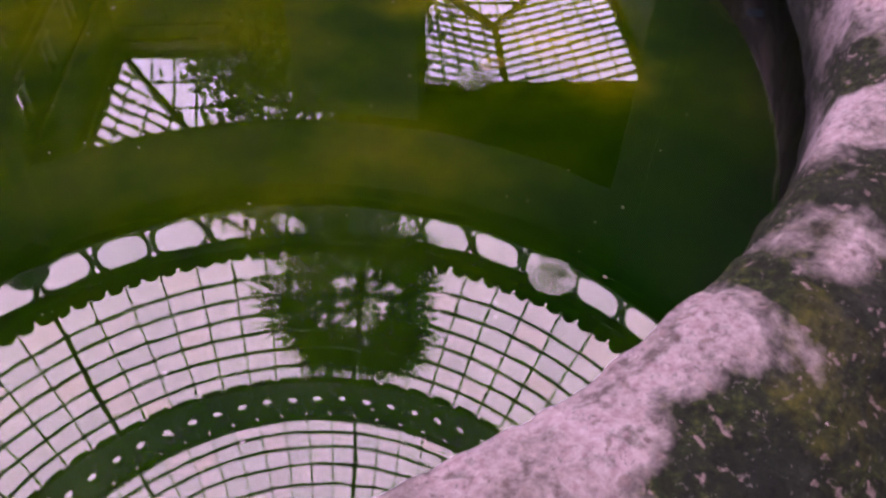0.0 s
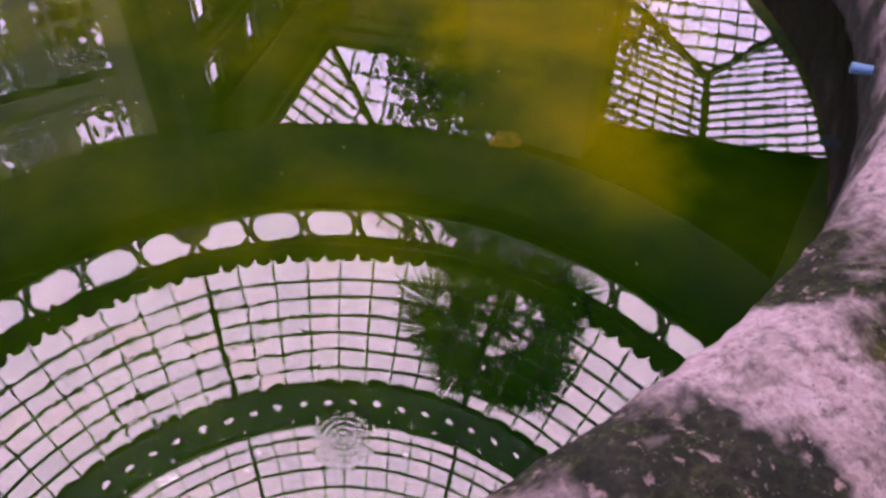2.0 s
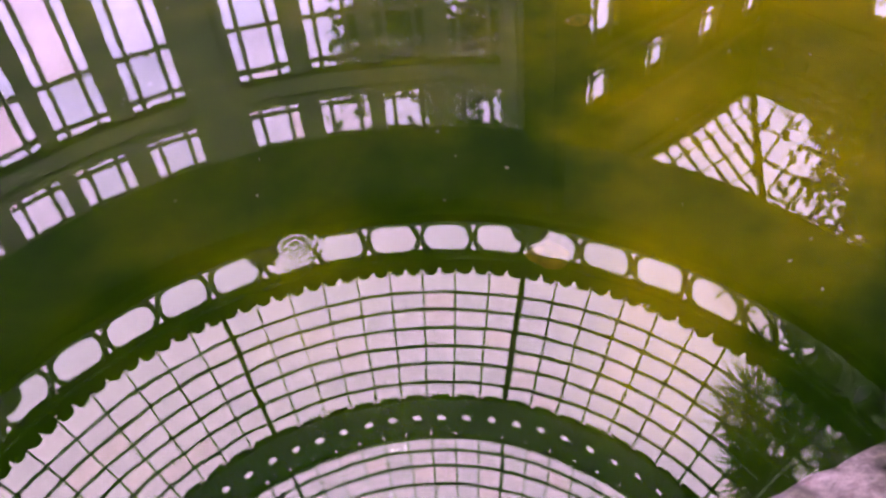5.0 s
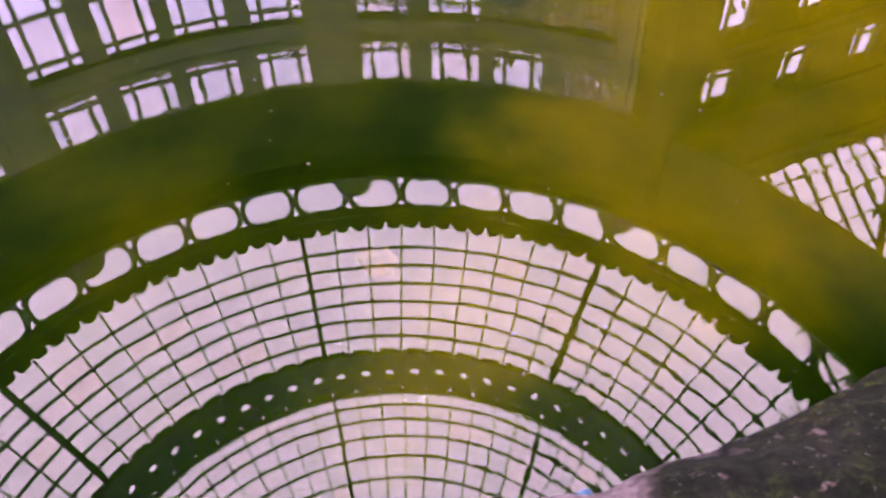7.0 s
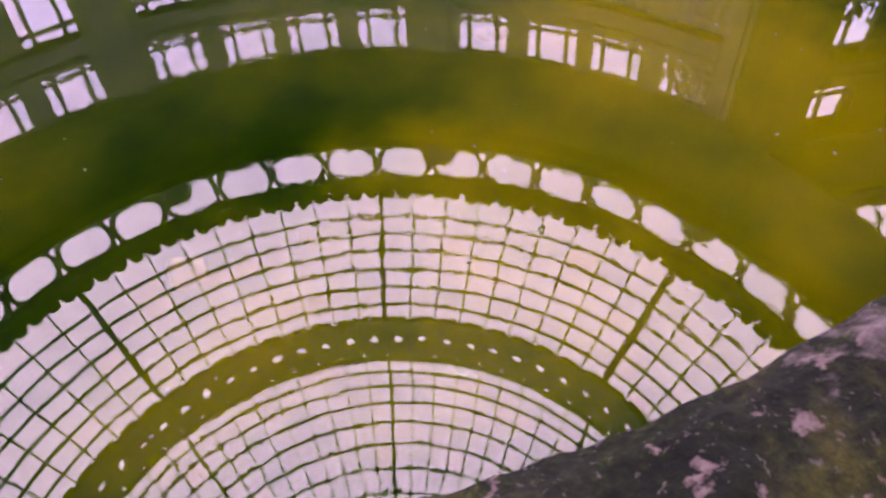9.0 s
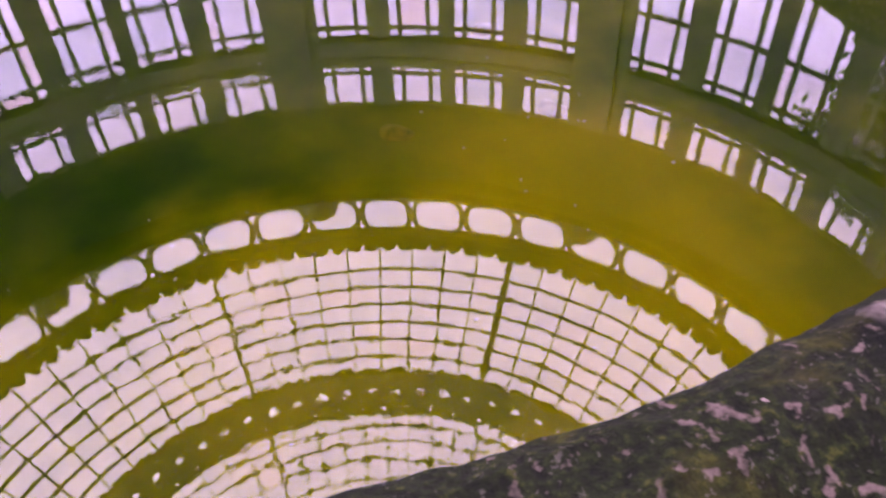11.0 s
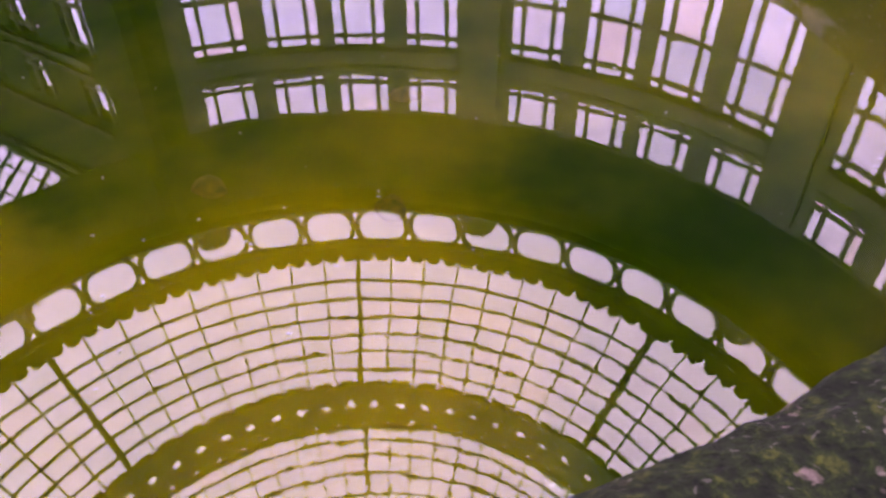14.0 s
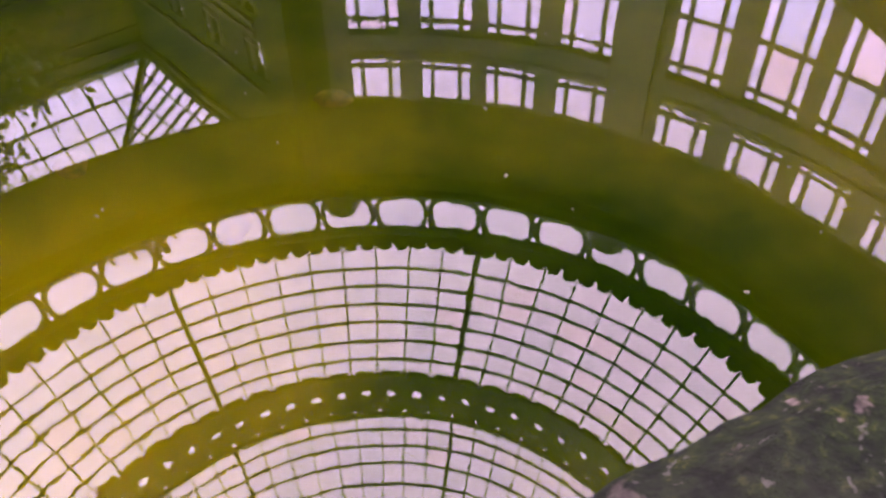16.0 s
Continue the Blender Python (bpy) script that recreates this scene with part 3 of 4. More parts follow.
ROW_LOW = [0.254, 0.378, 0.503, 0.627, 0.751, 0.876, 1.0]
ROW_HIGH = [0.0, 0.075, 0.15, 0.225, 0.30, 0.375, 0.45, 0.525, 0.60, 0.70, 0.82]
for nm, at, rows_s, wide, thin in (("low", low_at, ROW_LOW, 0.055, 0.022), ("high", high_at, ROW_HIGH, 0.045, 0.018)):
    rib = mesh_of("rib", radial_bar(at, 0 if nm == "low" else rows_s[0], rows_s[-1], 16, wide, 0.10), IRON)
    bar = mesh_of("glazing_bar", radial_bar(at, 0.03 if nm == "low" else 0, rows_s[-1], 12, thin, 0.05), IRON)
    for k in range(N_G * N_P):
        o = part("rib" if k % N_P == 0 else "glazing_bar", rib if k % N_P == 0 else bar, IRON, dome)
        o.rotation_euler.z = radians(k * 360 / (N_G * N_P))
    if nm == "low":
        chord = mesh_of("rib_chord", radial_bar(lambda q: (low_at(q)[0] - 0.05, low_at(q)[1] - 0.15), 0.10, 0.97, 8, 0.035, 0.03), IRON)
        for k in range(N_G):
            o = part("rib_chord", chord, IRON, dome)
            o.rotation_euler.z = radians(k * 360 / N_G)
    for s in rows_s:
        r, z = at(s)
        bm = bmesh.new()
        sweep_ring(bm, rect(r - 0.011, r + 0.011, z, z + 0.04), 0, 360, 144, True)
        part("hoop", bm, IRON, dome)
    near, far = [], bmesh.new()
    for i in range(len(rows_s) - 1 + (1 if nm == "low" else 0)):
        s0 = (0.0 if i == 0 else rows_s[i - 1]) if nm == "low" else rows_s[i]
        s1 = rows_s[i] if nm == "low" else rows_s[i + 1]
        (r0, z0), (r1, z1) = at(s0), at(s1)
        half = 180 / (N_G * N_P)
        if nm == "low":
            bm = bmesh.new()
            bm.faces.new([bm.verts.new(cyl(r, a, z + 0.025)) for r, z, a in ((r0, z0, -half), (r0, z0, half), (r1, z1, half), (r1, z1, -half))])
            near.append(mesh_of("pane", bm, GLASS))
        for k in range(N_G * N_P):
            az = (k + 0.5) * 2 * half
            if nm == "low" and az > 226:
                continue
            far.faces.new([far.verts.new(cyl(r, az + a, z + 0.025)) for r, z, a in ((r0, z0, -half), (r0, z0, half), (r1, z1, half), (r1, z1, -half))])
    o = part("panes", far, GLASS, dome)
    tagged(o, kind="stuff")
    o.visible_shadow = False
    for me in near:
        for k in range(N_G * N_P):
            az = (k + 0.5) * 360 / (N_G * N_P)
            if az > 226:
                o = part("pane", me, None, dome)
                o.rotation_euler.z = radians(az)
                o.visible_shadow = False

# ring gutter and scalloped fringe at the foot of the dome
bm = bmesh.new()
sweep_ring(bm, [(5.03, 6.13), (5.10, 6.22), (4.90, 6.25), (4.86, 6.20)], 0, 360, 144, True)
part("gutter", bm, IRON, dome)
bm = bmesh.new()
top, bot = [], []
for k in range(13):
    u = -1 + 2 * k / 12
    w = math.sqrt(max(0, 1 - u * u))
    top.append((u, 0.0))
    bot.append((u, w))
half = 360 / (N_G * N_P * 2) / 2 * 0.94
grid = []
for dz in (0, 0.012):
    grid.append([bm.verts.new(cyl(4.87, u * half, 6.205 + dz)) for u, w in top])
    grid.append([bm.verts.new(cyl(4.87 - w * 0.075, u * half, 6.205 + w * 0.055 + dz)) for u, w in bot])
for a, b in ((0, 1), (2, 3), (1, 3)):
    for k in range(12):
        try:
            bm.faces.new((grid[a][k], grid[a][k + 1], grid[b][k + 1], grid[b][k]))
        except ValueError:
            pass
lobe_me = mesh_of("scallop", bm, IRON)
for k in range(N_G * N_P * 2):
    o = part("scallop", lobe_me, None, dome)
    o.rotation_euler.z = radians((k + 0.5) * 360 / (N_G * N_P * 2))

# lantern ring with round holes
bm = bmesh.new()
hp = 180 / (N_G * N_P)
b0, b1 = Vector((3.605, 7.23)), Vector((3.445, 7.836))


def ring_point(u, w, off):
    q = b0.lerp(b1, w)
    return cyl(q.x + off, u * hp, q.y)


loops = []
for off in (0.0, 0.075):
    outer, inner = [], []
    for k in range(16):
        t = 2 * math.pi * (k + 0.5) / 16
        c, s = math.cos(t), math.sin(t)
        q = max(abs(c), abs(s))
        outer.append(bm.verts.new(ring_point(c / q, 0.5 + 0.5 * s / q, off)))
        inner.append(bm.verts.new(ring_point(c * 0.43, 0.52 + 0.125 * s, off)))
    loops += [outer, inner]
for a, b in ((0, 1), (3, 2), (1, 3)):
    for k in range(16):
        bm.faces.new((loops[a][k], loops[a][(k + 1) % 16], loops[b][(k + 1) % 16], loops[b][k]))
panel = mesh_of("pierced_panel", bm, IRON)
for k in range(N_G * N_P):
    o = part("pierced_panel", panel, None, dome)
    o.rotation_euler.z = radians((k + 0.5) * 360 / (N_G * N_P))
for r, z in ((3.605, 7.23), (3.445, 7.80)):
    bm = bmesh.new()
    sweep_ring(bm, rect(r - 0.015, r + 0.03, z, z + 0.04), 0, 360, 144, True)
    part("lantern_hoop", bm, IRON, dome)
bm = bmesh.new()
sweep_ring(bm, [(0.05, 9.88), (0.95, 9.84), (0.95, 9.94), (0.05, 10.04)], 0, 360, 48, True)
part("crown_plate", bm, IRON, dome)

# ---- arms: a hipped glass roof over a side room at either end of the windowed wall ----


def clipped_lines(bm_bar, tri, axis, step, nrm, width):
    """Parallel bars at even steps of one axis (0: u, 1: v) inside a flat triangle."""
    pts = [Vector(q) for q in tri]
    lo, hi = min(q[axis] for q in pts), max(q[axis] for q in pts)
    k = math.ceil(lo / step)
    while k * step < hi:
        cut = []
        for p, q in zip(pts, pts[1:] + pts[:1]):
            if (p[axis] - k * step) * (q[axis] - k * step) < 0:
                cut.append(p.lerp(q, (k * step - p[axis]) / (q[axis] - p[axis])))
        if len(cut) == 2 and (cut[0] - cut[1]).length > 0.05:
            bar_between(bm_bar, cut[0], cut[1], width, 0.045, nrm)
        k += 1


def flat_roof_face(bm_bar, bm_pane, poly, step_u, step_v, width=0.03):
    pts = [Vector(q) for q in poly]
    nrm = (pts[1] - pts[0]).cross(pts[2] - pts[0]).normalized()
    nrm = nrm if nrm.z > 0 else -nrm
    for i in range(1, len(pts) - 1):
        tri = (pts[0], pts[i], pts[i + 1])
        clipped_lines(bm_bar, tri, 0, step_u, nrm, width)
        clipped_lines(bm_bar, tri, 1, step_v, nrm, width * 0.8)
    bm_pane.faces.new([bm_pane.verts.new(q + nrm * 0.03) for q in pts])


def hipped_roof(name, label, m, u0, u1, v0, v1, vr, eave, ridge, run, su, sv):
    """A glass roof from u0 to the hip at u1; eaves at v0 and v1, ridge at vr; run: length of the hip end in plan."""
    roof = thing(name, label, "glass roof", kind="structure")
    roof.matrix_world = m
    bars, panes = bmesh.new(), bmesh.new()
    j = (u1 - run, vr, ridge)
    flat_roof_face(bars, panes, [(u0, v0, eave), (u1, v0, eave), j, (u0, vr, ridge)], su, sv)
    flat_roof_face(bars, panes, [(u0, v1, eave), (u1, v1, eave), j, (u0, vr, ridge)], su, sv)
    flat_roof_face(bars, panes, [(u1, v0, eave), (u1, v1, eave), j], sv * 1.15, su * 1.25)
    part("glazing_bars", bars, IRON, roof)
    o = part("panes", panes, GLASS, roof)
    o.visible_shadow = False
    for a, b in (((u1, v0, eave), j), ((u1, v1, eave), j), ((u0, vr, ridge), j)):
        bm = bmesh.new()
        bar_between(bm, a, b, 0.075, 0.11)
        part("hip_rib", bm, IRON, roof)
    for a, b in (((u0, v0, eave), (u1, v0, eave)), ((u0, v1, eave), (u1, v1, eave)), ((u1, v0, eave), (u1, v1, eave))):
        bm = bmesh.new()
        bar_between(bm, a, b, 0.10, 0.10)
        part("eave_plate", bm, IRON, roof)
    return roof


EAVE, V_SIDE = 5.42, 2.62
END_W, END_E = 8.12, 8.47


def wall_with_openings(bm, u0, u1, v, z0, z1, holes, thick=0.16):
    """A straight wall along u at v; holes: (u0, u1, z0, z1), not overlapping."""
    us = sorted({u0, u1, *[h[0] for h in holes], *[h[1] for h in holes]})
    for a, b in zip(us, us[1:]):
        mid = (a + b) / 2
        z = z0
        for h in sorted((h for h in holes if h[0] < mid < h[1]), key=lambda h: h[2]):
            box(bm, a, b, v, v + thick, z, h[2])
            z = h[3]
        box(bm, a, b, v, v + thick, z, z1)


def side_room(m, sgn, who, wall_name, u_end):
    """sgn: the side on which the outer wall stands."""
    holes = []
    for u in (5.0, 5.95, 6.9, 7.75):
        holes += [(u - 0.22, u + 0.22, 3.74, 4.2), (u - 0.22, u + 0.22, 1.0, 3.4)]
    bm = bmesh.new()
    wall_with_openings(bm, 4.28, u_end + 0.16, 0, -0.5, EAVE - 0.04, holes)
    root = thing(wall_name, "painted side wall of the %s with small barred windows" % who, "wall", kind="structure")
    root.matrix_world = m
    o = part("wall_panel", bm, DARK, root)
    o.location.y = sgn * V_SIDE - (0.16 if sgn < 0 else 0)
    for h in holes:
        bm = bmesh.new()
        y = sgn * (V_SIDE + 0.03)
        for u in (h[0] + 0.10, h[1] - 0.10):
            box(bm, u - 0.013, u + 0.013, y - 0.02, y + 0.02, h[2], h[3])
        for z in ((h[2] + 0.085,) if h[3] > 4 else (2.0, 2.85, 3.29)):
            box(bm, h[0], h[1], y - 0.017, y + 0.017, z - 0.014, z + 0.014)
        part("window_bars", bm, WALL, root)
        bm = bmesh.new()
        bm.faces.new([bm.verts.new((u, y + sgn * 0.03, z)) for u, z in ((h[0], h[2]), (h[1], h[2]), (h[1], h[3]), (h[0], h[3]))])
        o = part("pane", bm, GLASS, root)
        o.visible_shadow = False
    for z, d in ((3.46, 0.05), (3.62, 0.03), (4.34, 0.04), (5.2, 0.06)):
        bm = bmesh.new()
        y0 = sgn * V_SIDE
        box(bm, 4.9, u_end, min(y0, y0 - sgn * d), max(y0, y0 - sgn * d), z, z + 0.06)
        part("moulding", bm, WOOD, root)
    return root


def end_wall(m, sgn, name, who, inner, u_end):
    lo, hi = sorted((sgn * V_SIDE, inner))
    root = thing(name, "wooden end wall of the %s with moulded boards and a fanlight" % who, "wall", kind="structure")
    root.matrix_world = m @ pose(u_end, 0, 0, 0, 0, 90)
    bm = bmesh.new()
    c = sgn * 0.55
    wall_with_openings(bm, lo, hi, -0.16, -0.5, EAVE - 0.05, [(c - 0.85, c + 0.85, 2.75, 3.95)])
    part("wall_panel", bm, WOOD, root)
    for z, h, d in ((4.12, 0.10, 0.05), (4.30, 0.26, 0.02), (4.62, 0.26, 0.02), (4.94, 0.08, 0.05), (5.16, 0.14, 0.07)):
        bm = bmesh.new()
        box(bm, lo + 0.01, hi - 0.01, 0.001, d, z, z + h)
        part("board", bm, WOOD, root)
    bm = bmesh.new()
    for k in range(-7, 8):
        for t in (-1, 1):
            a, b = Vector((c + k * 0.24, -0.06, 2.75)), Vector((c + k * 0.24 + t * 1.2, -0.06, 3.95))
            if abs(b.x - c) > 0.85:
                f = (0.85 - abs(k * 0.24)) / max(1e-6, abs(b.x - c) - abs(k * 0.24)) if abs(b.x - c) > abs(k * 0.24) else 1
                b = a.lerp(b, max(0, min(1, f)))
            if abs(a.x - c) < 0.85 and (a - b).length > 0.08:
                bar_between(bm, a, b, 0.025, 0.03, Vector((0, 1, 0)))
    part("lattice", bm, IRON, root)
    bm = bmesh.new()
    bm.faces.new([bm.verts.new(q) for q in ((c - 0.85, -0.09, 2.75), (c + 0.85, -0.09, 2.75), (c + 0.85, -0.09, 3.95), (c - 0.85, -0.09, 3.95))])
    o = part("pane", bm, GLASS, root)
    o.visible_shadow = False


M_W, M_E = pose(0, 0, 0, 0, 0, -125), pose(0, 0, 0, 0, 0, 55)
side_room(M_W, 1, "west side room", "wall_west", END_W)
side_room(M_E, -1, "east side room", "wall_east", END_E)
end_wall(M_W, 1, "wall_west_end", "west side room", -0.55, END_W)
end_wall(M_E, -1, "wall_east_end", "east side room", 2.62, END_E)
hipped_roof("roof_west", "hipped glass roof of the west side room on iron bars", M_W, 5.58, END_W, V_SIDE, -0.6, 0.0, EAVE, 7.25, 2.62, 0.25, 0.27)
hipped_roof("roof_east", "hipped glass roof of the east side room on iron bars", M_E, 5.58, END_E, -V_SIDE, V_SIDE, -1.2, EAVE, 6.42, 1.42, 0.25, 0.27)
hipped_roof("roof_porch", "long hipped glass roof of the entrance porch on iron bars", M_W, 6.63, 11.4, -1.05, -4.83, -2.94, EAVE, 5.95, 1.87, 0.22, 0.25)

# walls that frame the porch, and the broad pier beside it
bm = bmesh.new()
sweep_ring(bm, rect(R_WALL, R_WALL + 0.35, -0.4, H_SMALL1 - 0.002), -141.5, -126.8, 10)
tagged(part("wall_pier", bm, DARK), "broad dark pier between two openings", "pier", kind="structure")
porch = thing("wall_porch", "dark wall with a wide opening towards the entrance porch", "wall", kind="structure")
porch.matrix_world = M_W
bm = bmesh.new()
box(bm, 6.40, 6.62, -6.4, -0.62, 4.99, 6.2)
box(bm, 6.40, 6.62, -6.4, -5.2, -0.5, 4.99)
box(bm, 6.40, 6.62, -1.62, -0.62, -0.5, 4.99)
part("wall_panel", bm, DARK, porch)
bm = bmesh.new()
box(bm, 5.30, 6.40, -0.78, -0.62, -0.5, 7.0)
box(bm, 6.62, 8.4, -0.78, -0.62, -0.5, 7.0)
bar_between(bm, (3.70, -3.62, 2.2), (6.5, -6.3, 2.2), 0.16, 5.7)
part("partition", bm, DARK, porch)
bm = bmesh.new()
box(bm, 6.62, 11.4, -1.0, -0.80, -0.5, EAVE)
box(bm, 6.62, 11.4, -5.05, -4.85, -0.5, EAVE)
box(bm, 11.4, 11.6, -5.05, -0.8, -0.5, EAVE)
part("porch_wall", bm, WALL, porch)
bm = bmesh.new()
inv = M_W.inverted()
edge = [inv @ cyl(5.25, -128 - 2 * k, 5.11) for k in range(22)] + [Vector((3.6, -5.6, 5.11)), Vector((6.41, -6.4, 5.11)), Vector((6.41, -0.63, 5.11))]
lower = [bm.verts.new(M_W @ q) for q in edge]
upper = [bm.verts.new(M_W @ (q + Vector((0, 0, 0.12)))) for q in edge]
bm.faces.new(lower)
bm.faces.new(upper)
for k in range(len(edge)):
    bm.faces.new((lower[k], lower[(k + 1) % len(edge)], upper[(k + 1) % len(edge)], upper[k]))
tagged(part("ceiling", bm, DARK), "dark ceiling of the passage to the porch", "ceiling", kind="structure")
bm = bmesh.new()
sweep_ring(bm, rect(R_WALL + 0.4, 14.0, -0.60, -0.36), -175, -80, 24)
sweep_ring(bm, rect(R_WALL + 0.4, 9.0, -0.60, -0.36), 10, 100, 24)
tagged(part("floor_rooms", bm, FLOOR), "worn grey stone paving of the side rooms", "floor", kind="structure")

# ---- round finials on the ring beam ----
bm = bmesh.new()
prof = [(0.0, -0.27), (0.10, -0.27), (0.10, -0.22), (0.06, -0.19), (0.17, -0.16), (0.235, -0.06), (0.245, 0.03), (0.21, 0.14), (0.13, 0.21), (0.03, 0.25), (0.0, 0.30)]
rings = [[bm.verts.new((r * math.cos(k * math.pi / 10), r * math.sin(k * math.pi / 10), z)) for k in range(20)] if r > 0 else [bm.verts.new((0, 0, z))] for r, z in prof]
for a, b in zip(rings, rings[1:]):
    for k in range(20):
        vs = [a[k % len(a)], a[(k + 1) % len(a)], b[(k + 1) % len(b)], b[k % len(b)]]
        vs = list(dict.fromkeys(vs))
        if len(vs) > 2:
            bm.faces.new(vs)
fin_me = mesh_of("finial", bm, IRON, True)
for az in (19.6, -16.9, -53.4, -89.9, -126.4):
    o = new("finial", fin_me)
    o.location = cyl(5.27, az, 5.79)
    tagged(o, "dark round iron finial standing on the ring beam", "finial", "finials above the piers")

# ---- plants ----


def fan_leaf(bm, base, way, size, rng):
    """A fan palm leaf: a stalk and a fan of narrow pleated blades."""
    way = way.normalized()
    side = way.cross(Vector((0, 0, 1)))
    side = (side if side.length > 0.05 else Vector((1, 0, 0))).normalized()
    up = side.cross(way).normalized()
    hub = base + way * size * 0.72 - Vector((0, 0, 0.08 * size))
    tube(bm, [base, base.lerp(hub, 0.5) + Vector((0, 0, 0.05 * size)), hub], [0.012, 0.010, 0.007], 5)
    count = 30
    for k in range(count):
        a = radians(-125 + 250 * k / (count - 1))
        d = (way * math.cos(a) + side * math.sin(a) + up * rng.uniform(-0.10, 0.10)).normalized()
        ln = size * (0.46 - 0.07 * abs(a) / 2.2) * rng.uniform(0.88, 1.08)
        across = d.cross(up).normalized() * 0.016 * size
        tip = hub + d * ln - Vector((0, 0, 0.16 * ln * rng.uniform(0.3, 1.6)))
        mid = hub + d * ln * 0.55
        v = [bm.verts.new(q) for q in (hub, mid + across, tip, mid - across, mid - up * 0.008)]
        bm.faces.new((v[0], v[1], v[4]))
        bm.faces.new((v[0], v[4], v[3]))
        bm.faces.new((v[1], v[2], v[4]))
        bm.faces.new((v[4], v[2], v[3]))


def fan_palm(at, lean, height, size, leaves, seed, label):
    rng = random.Random(seed)
    root = thing("fan_palm", label, "palm", at=at)
    bm = bmesh.new()
    pts = [Vector((0, 0, height * k / 8)) + lean * (k / 8) ** 1.5 for k in range(9)]
    tube(bm, pts, [0.13 - 0.006 * k + 0.012 * (k % 2) for k in range(9)], 10)
    part("trunk", bm, BARK, root)
    top = Vector(pts[-1])
    for k in range(leaves):
        a = k * 2.39996
        el = rng.uniform(-0.9, 0.9) if k > 5 else rng.uniform(1.0, 1.4)
        d = Vector((math.cos(a) * math.cos(el), math.sin(a) * math.cos(el), math.sin(el)))
        bm = bmesh.new()
        fan_leaf(bm, top + Vector((0, 0, -0.3 * rng.random())), d, size * rng.uniform(0.55, 1.1), rng)
        part("leaf", bm, PALM, root)
    for k in range(22):
        a, el = k * 2.39996, rng.uniform(-1.25, -0.7)
        d = Vector((math.cos(a) * math.cos(el), math.sin(a) * math.cos(el), math.sin(el)))
        bm = bmesh.new()
        fan_leaf(bm, pts[5].lerp(pts[8], rng.random()), d, size * rng.uniform(0.6, 0.95), rng)
        part("hanging_leaf", bm, PALM, root)
    return root


fan_palm(cyl(6.13, -134.2, 5.23), cyl(6.60, -129.8, 0) - cyl(6.13, -134.2, 0), 4.12, 1.55, 66, 3, "tall dark green fan palm leaning over the glass dome outside")


def broad_tree(at, height, crown_r, leaves, seed, label, leaf=0.10):
    rng = random.Random(seed)
    root = thing("tree", label, "tree", at=at)
    bm = bmesh.new()
    tube(bm, [(0, 0, 0), (0.05, 0.03, height * 0.3), (-0.04, 0.06, height * 0.6), (0, 0, height * 0.9)], [0.14, 0.11, 0.08, 0.03], 8)
    tips = []
    for k in range(14):
        a, z = rng.uniform(0, 6.28), rng.uniform(0.4, 0.85) * height
        ln = crown_r * rng.uniform(0.5, 1.0)
        e = Vector((math.cos(a) * ln, math.sin(a) * ln, z + rng.uniform(0.1, 0.5) * crown_r))
        tube(bm, [(0, 0, z), (e.x * 0.5, e.y * 0.5, z + (e.z - z) * 0.6), e], [0.045, 0.03, 0.012], 5)
        tips += [e, Vector((e.x * 0.6, e.y * 0.6, z + (e.z - z) * 0.7))]
    part("trunk", bm, BARK, root)
    verts, faces = [], []
    for k in range(leaves):
        c = rng.choice(tips) + Vector((rng.gauss(0, 0.22), rng.gauss(0, 0.22), rng.gauss(0, 0.2))) * crown_r * 0.8
        q = Euler((rng.uniform(0, 3.1), rng.uniform(0, 3.1), rng.uniform(0, 6.2))).to_matrix()
        s = leaf * rng.uniform(0.6, 1.3)
        i = len(verts)
        verts += [c + q @ Vector(w) for w in ((-s, 0, 0), (0, -s * 0.45, 0.01), (s, 0, 0), (0, s * 0.45, 0.01))]
        faces.append((i, i + 1, i + 2, i + 3))
    me = bpy.data.meshes.new("crown")
    me.from_pydata(verts, [], faces)
    me.materials.append(LEAF)
    part("crown", me, LEAF, root)
    return root


broad_tree(cyl(7.3, -83, -0.70), 5.5, 1.2, 6500, 5, "leafy green garden tree outside close to the windows")
broad_tree((2.9, -10.2, -0.70), 9.2, 1.5, 5200, 6, "tall dense garden tree standing back from the windows", 0.13)
broad_tree(M_W @ Vector((9.5, -0.1, -0.70)), 10.6, 2.2, 8000, 8, "tall leafy garden tree rising behind the glass roof")
broad_tree(M_E @ Vector((9.9, -0.3, -0.70)), 8.6, 2.0, 8000, 9, "tall leafy garden tree rising behind the glass roof")

# ---- small things at the pond ----
hose = thing("hose_stub", "short light blue plastic pipe jutting from the stone rim", "pipe")
bm = bmesh.new()
tip = Vector((-1.905, 1.330, 0.110))
out = (Vector((tip.x, tip.y, 0)) - POND).normalized()
tube(bm, [tip, tip + out * 0.10 + Vector((0, 0, 0.004)), tip + out * 0.34 + Vector((0, 0, 0.01))], [0.0115, 0.0115, 0.0115], 14)
part("pipe", bm, BLUE, hose)
bm = bmesh.new()
tube(bm, [tip - out * 0.003, tip + out * 0.02], [0.0132, 0.0132], 14)
part("collar", bm, BLUE, hose)

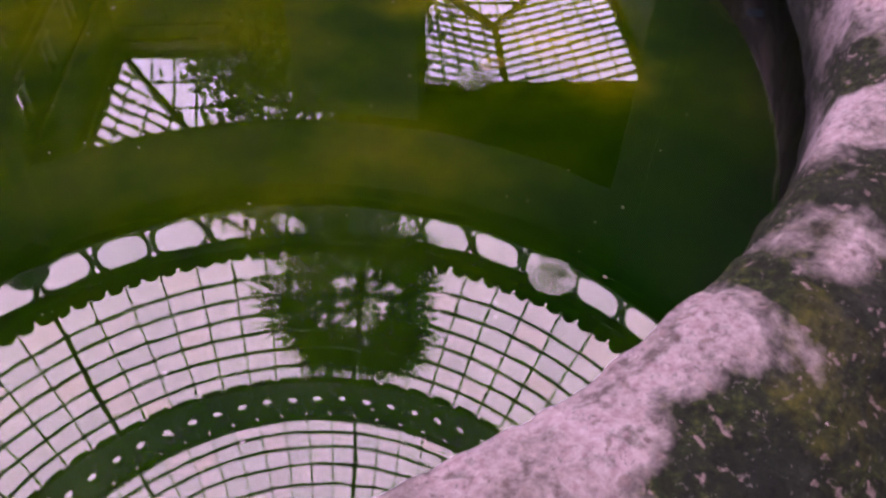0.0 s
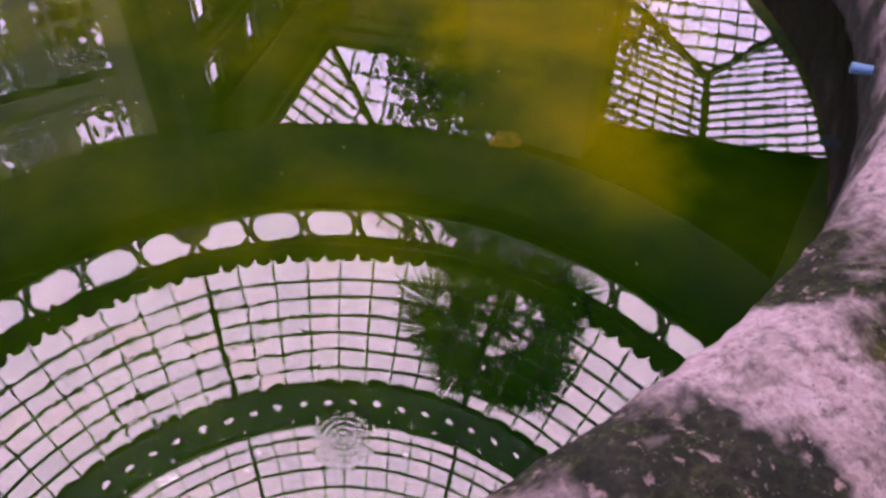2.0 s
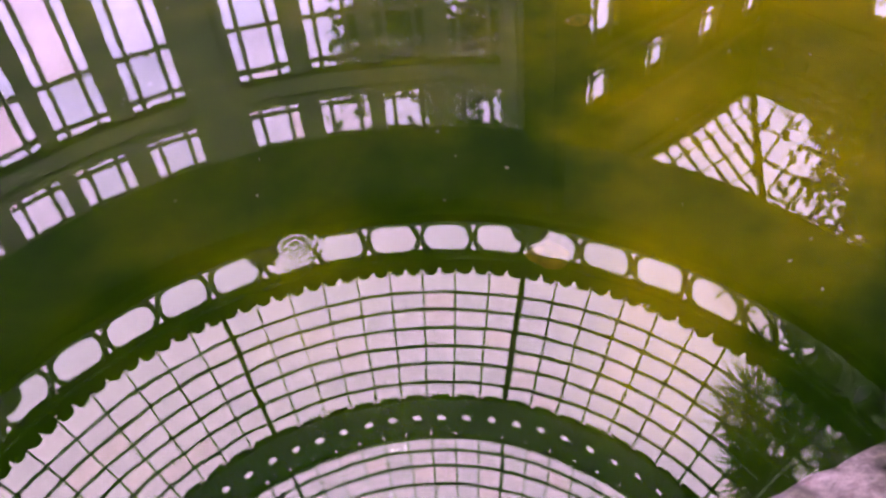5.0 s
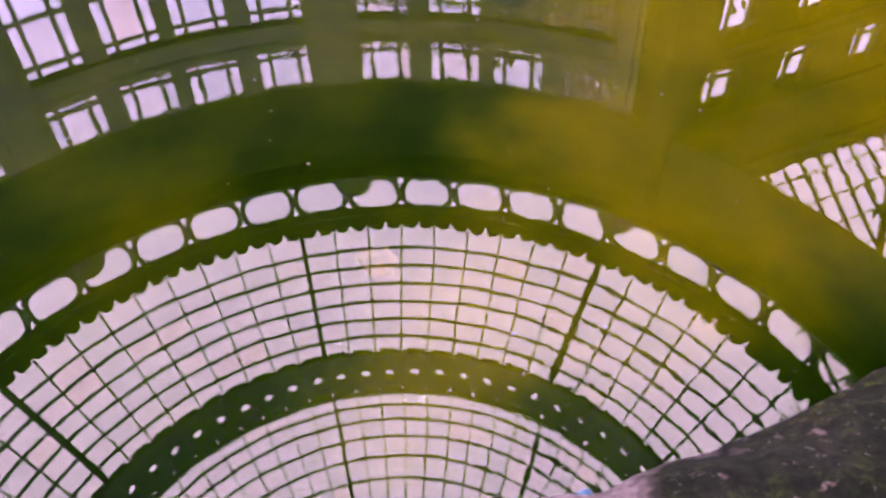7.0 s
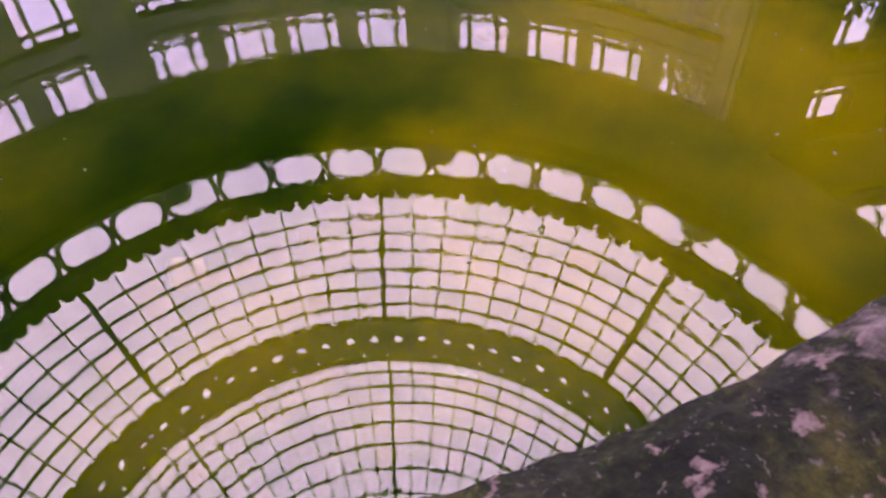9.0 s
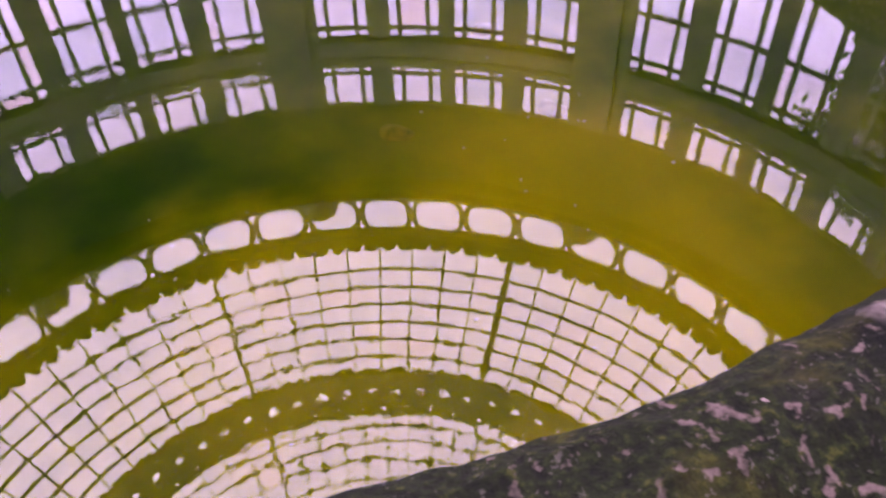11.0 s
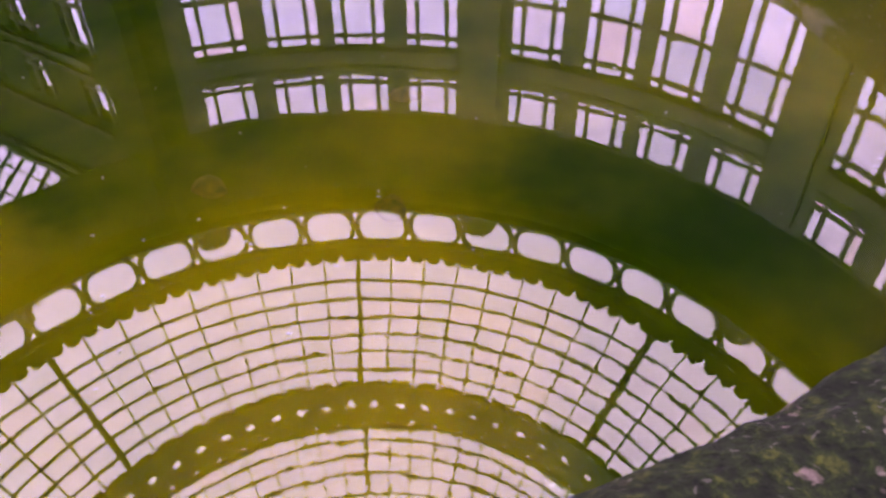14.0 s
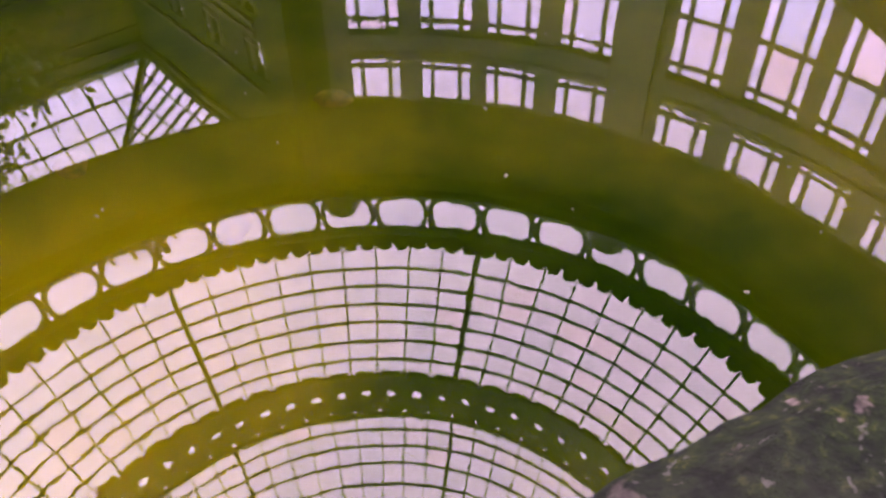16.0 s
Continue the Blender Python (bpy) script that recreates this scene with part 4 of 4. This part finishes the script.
rng = random.Random(11)
verts, faces = [], []
for k in range(260):
    a, r = rng.uniform(0, 6.283), 1.98 * math.sqrt(rng.random())
    s = rng.uniform(0.0015, 0.0045)
    i = len(verts)
    c = Vector((r * math.cos(a), r * math.sin(a), 0.0015))
    w = rng.uniform(0, 6.283)
    e = rng.uniform(0.3, 0.8)
    for q in range(6):
        t = q * math.pi / 3
        x, y = s * math.cos(t), s * e * math.sin(t)
        verts.append(c + Vector((x * math.cos(w) - y * math.sin(w), x * math.sin(w) + y * math.cos(w), 0.001 * (q % 2))))
    faces.append(tuple(range(i, i + 6)))
me = bpy.data.meshes.new("floating_specks")
me.from_pydata(verts, [], faces)
SPECK = make_paint("pale_speck", (0.45, 0.42, 0.36), (0.25, 0.23, 0.18), 0.8)
me.materials.append(SPECK)
o = new("floating_specks", me)
o.location = POND
tagged(o, "pale dust specks and petals floating on the pond", "specks", kind="stuff")

# ---- algae-covered stones on the pond bed ----
def stone_mesh(seed):
    bm = bmesh.new()
    bmesh.ops.create_icosphere(bm, subdivisions=3, radius=1.0)
    off = Vector((seed * 3.7, seed * 1.9, 0))
    for v in bm.verts:
        k = 1 + 0.28 * noise.noise(v.co * 1.1 + off) + 0.10 * noise.noise(v.co * 3.0 + off)
        v.co = Vector((v.co.x * k, v.co.y * k * 0.8, v.co.z * k * 0.55))
    return mesh_of("pond_stone", bm, STONE_OCHRE, True)


STONE_OCHRE = make_paint("ochre_algae", (0.30, 0.25, 0.008), (0.14, 0.17, 0.005), 1.0)
stones = [stone_mesh(k) for k in range(6)]
rng = random.Random(23)
spots = [(-1.00, 0.89, 0.065), (-0.53, -0.66, 0.06), (-1.0, -0.62, 0.055), (-0.9, -0.2, 0.06)]
while len(spots) < 9:
    a, r = rng.uniform(0, 6.283), 1.9 * math.sqrt(rng.random())
    x, y, q = r * math.cos(a), r * math.sin(a), rng.uniform(0.03, 0.07)
    if all((x - u) ** 2 + (y - w) ** 2 > (0.9 * (q + p)) ** 2 for u, w, p in spots):
        spots.append((x, y, q))
for k, (x, y, q) in enumerate(spots):
    o = new("pond_stone", stones[k % 6])
    o.location = POND + Vector((x, y, -0.56 + q * 0.30))
    o.rotation_euler.z = rng.uniform(0, 6.283)
    o.scale = (q, q, q * rng.uniform(0.6, 1.1))
    if k < 4:
        o.location.z, o.scale.z = -0.325, 0.075
    tagged(o, "rounded stone coated in ochre algae on the pond bed", "stone", "stones on the pond bed")

# ---- pale petals and leaf scraps on the rim ----
PETAL = make_paint("pale_petal", (0.62, 0.52, 0.54), (0.42, 0.33, 0.32), 0.6)
bm = bmesh.new()
low = [bm.verts.new((math.cos(k * math.pi / 6) * (1.0 + 0.25 * (k % 3 == 0)), math.sin(k * math.pi / 6) * 0.45, 0.06 * math.cos(k * 1.3))) for k in range(12)]
high = [bm.verts.new(v.co + Vector((0, 0, 0.10))) for v in low]
mid_l, mid_h = bm.verts.new((0, 0, 0.0)), bm.verts.new((0, 0, 0.09))
for k in range(12):
    n2 = (k + 1) % 12
    bm.faces.new((low[k], low[n2], mid_l))
    bm.faces.new((high[k], high[n2], mid_h))
    bm.faces.new((low[k], low[n2], high[n2], high[k]))
petal = mesh_of("petal", bm, PETAL)
placed = [(-2.943, 2.24), (-2.876, 2.24), (3.133, 2.31), (-2.644, 2.235), (-2.75, 2.31), (-3.02, 2.35)]
placed += [(rng.uniform(1.2, 5.2), rng.uniform(2.24, 2.7)) for k in range(34)]
for a, r in placed:
    z = next(z0 + (z1 - z0) * (r - r0) / (r1 - r0) for (r0, z0), (r1, z1) in zip(rim_profile(crest(a))[4:], rim_profile(crest(a))[5:]) if r0 <= r <= r1)
    size = rng.uniform(0.002, 0.0045)
    o = new("petal", petal)
    o.location = POND + rim_place(r, z, a) + Vector((0, 0, 0.0005))
    o.rotation_euler = (rng.uniform(-0.1, 0.1), rng.uniform(-0.1, 0.1), rng.uniform(0, 6.283))
    o.scale = (size, size, size)
    tagged(o, "small pale petal lying on the mossy stone rim", "petal", "petals on the rim")
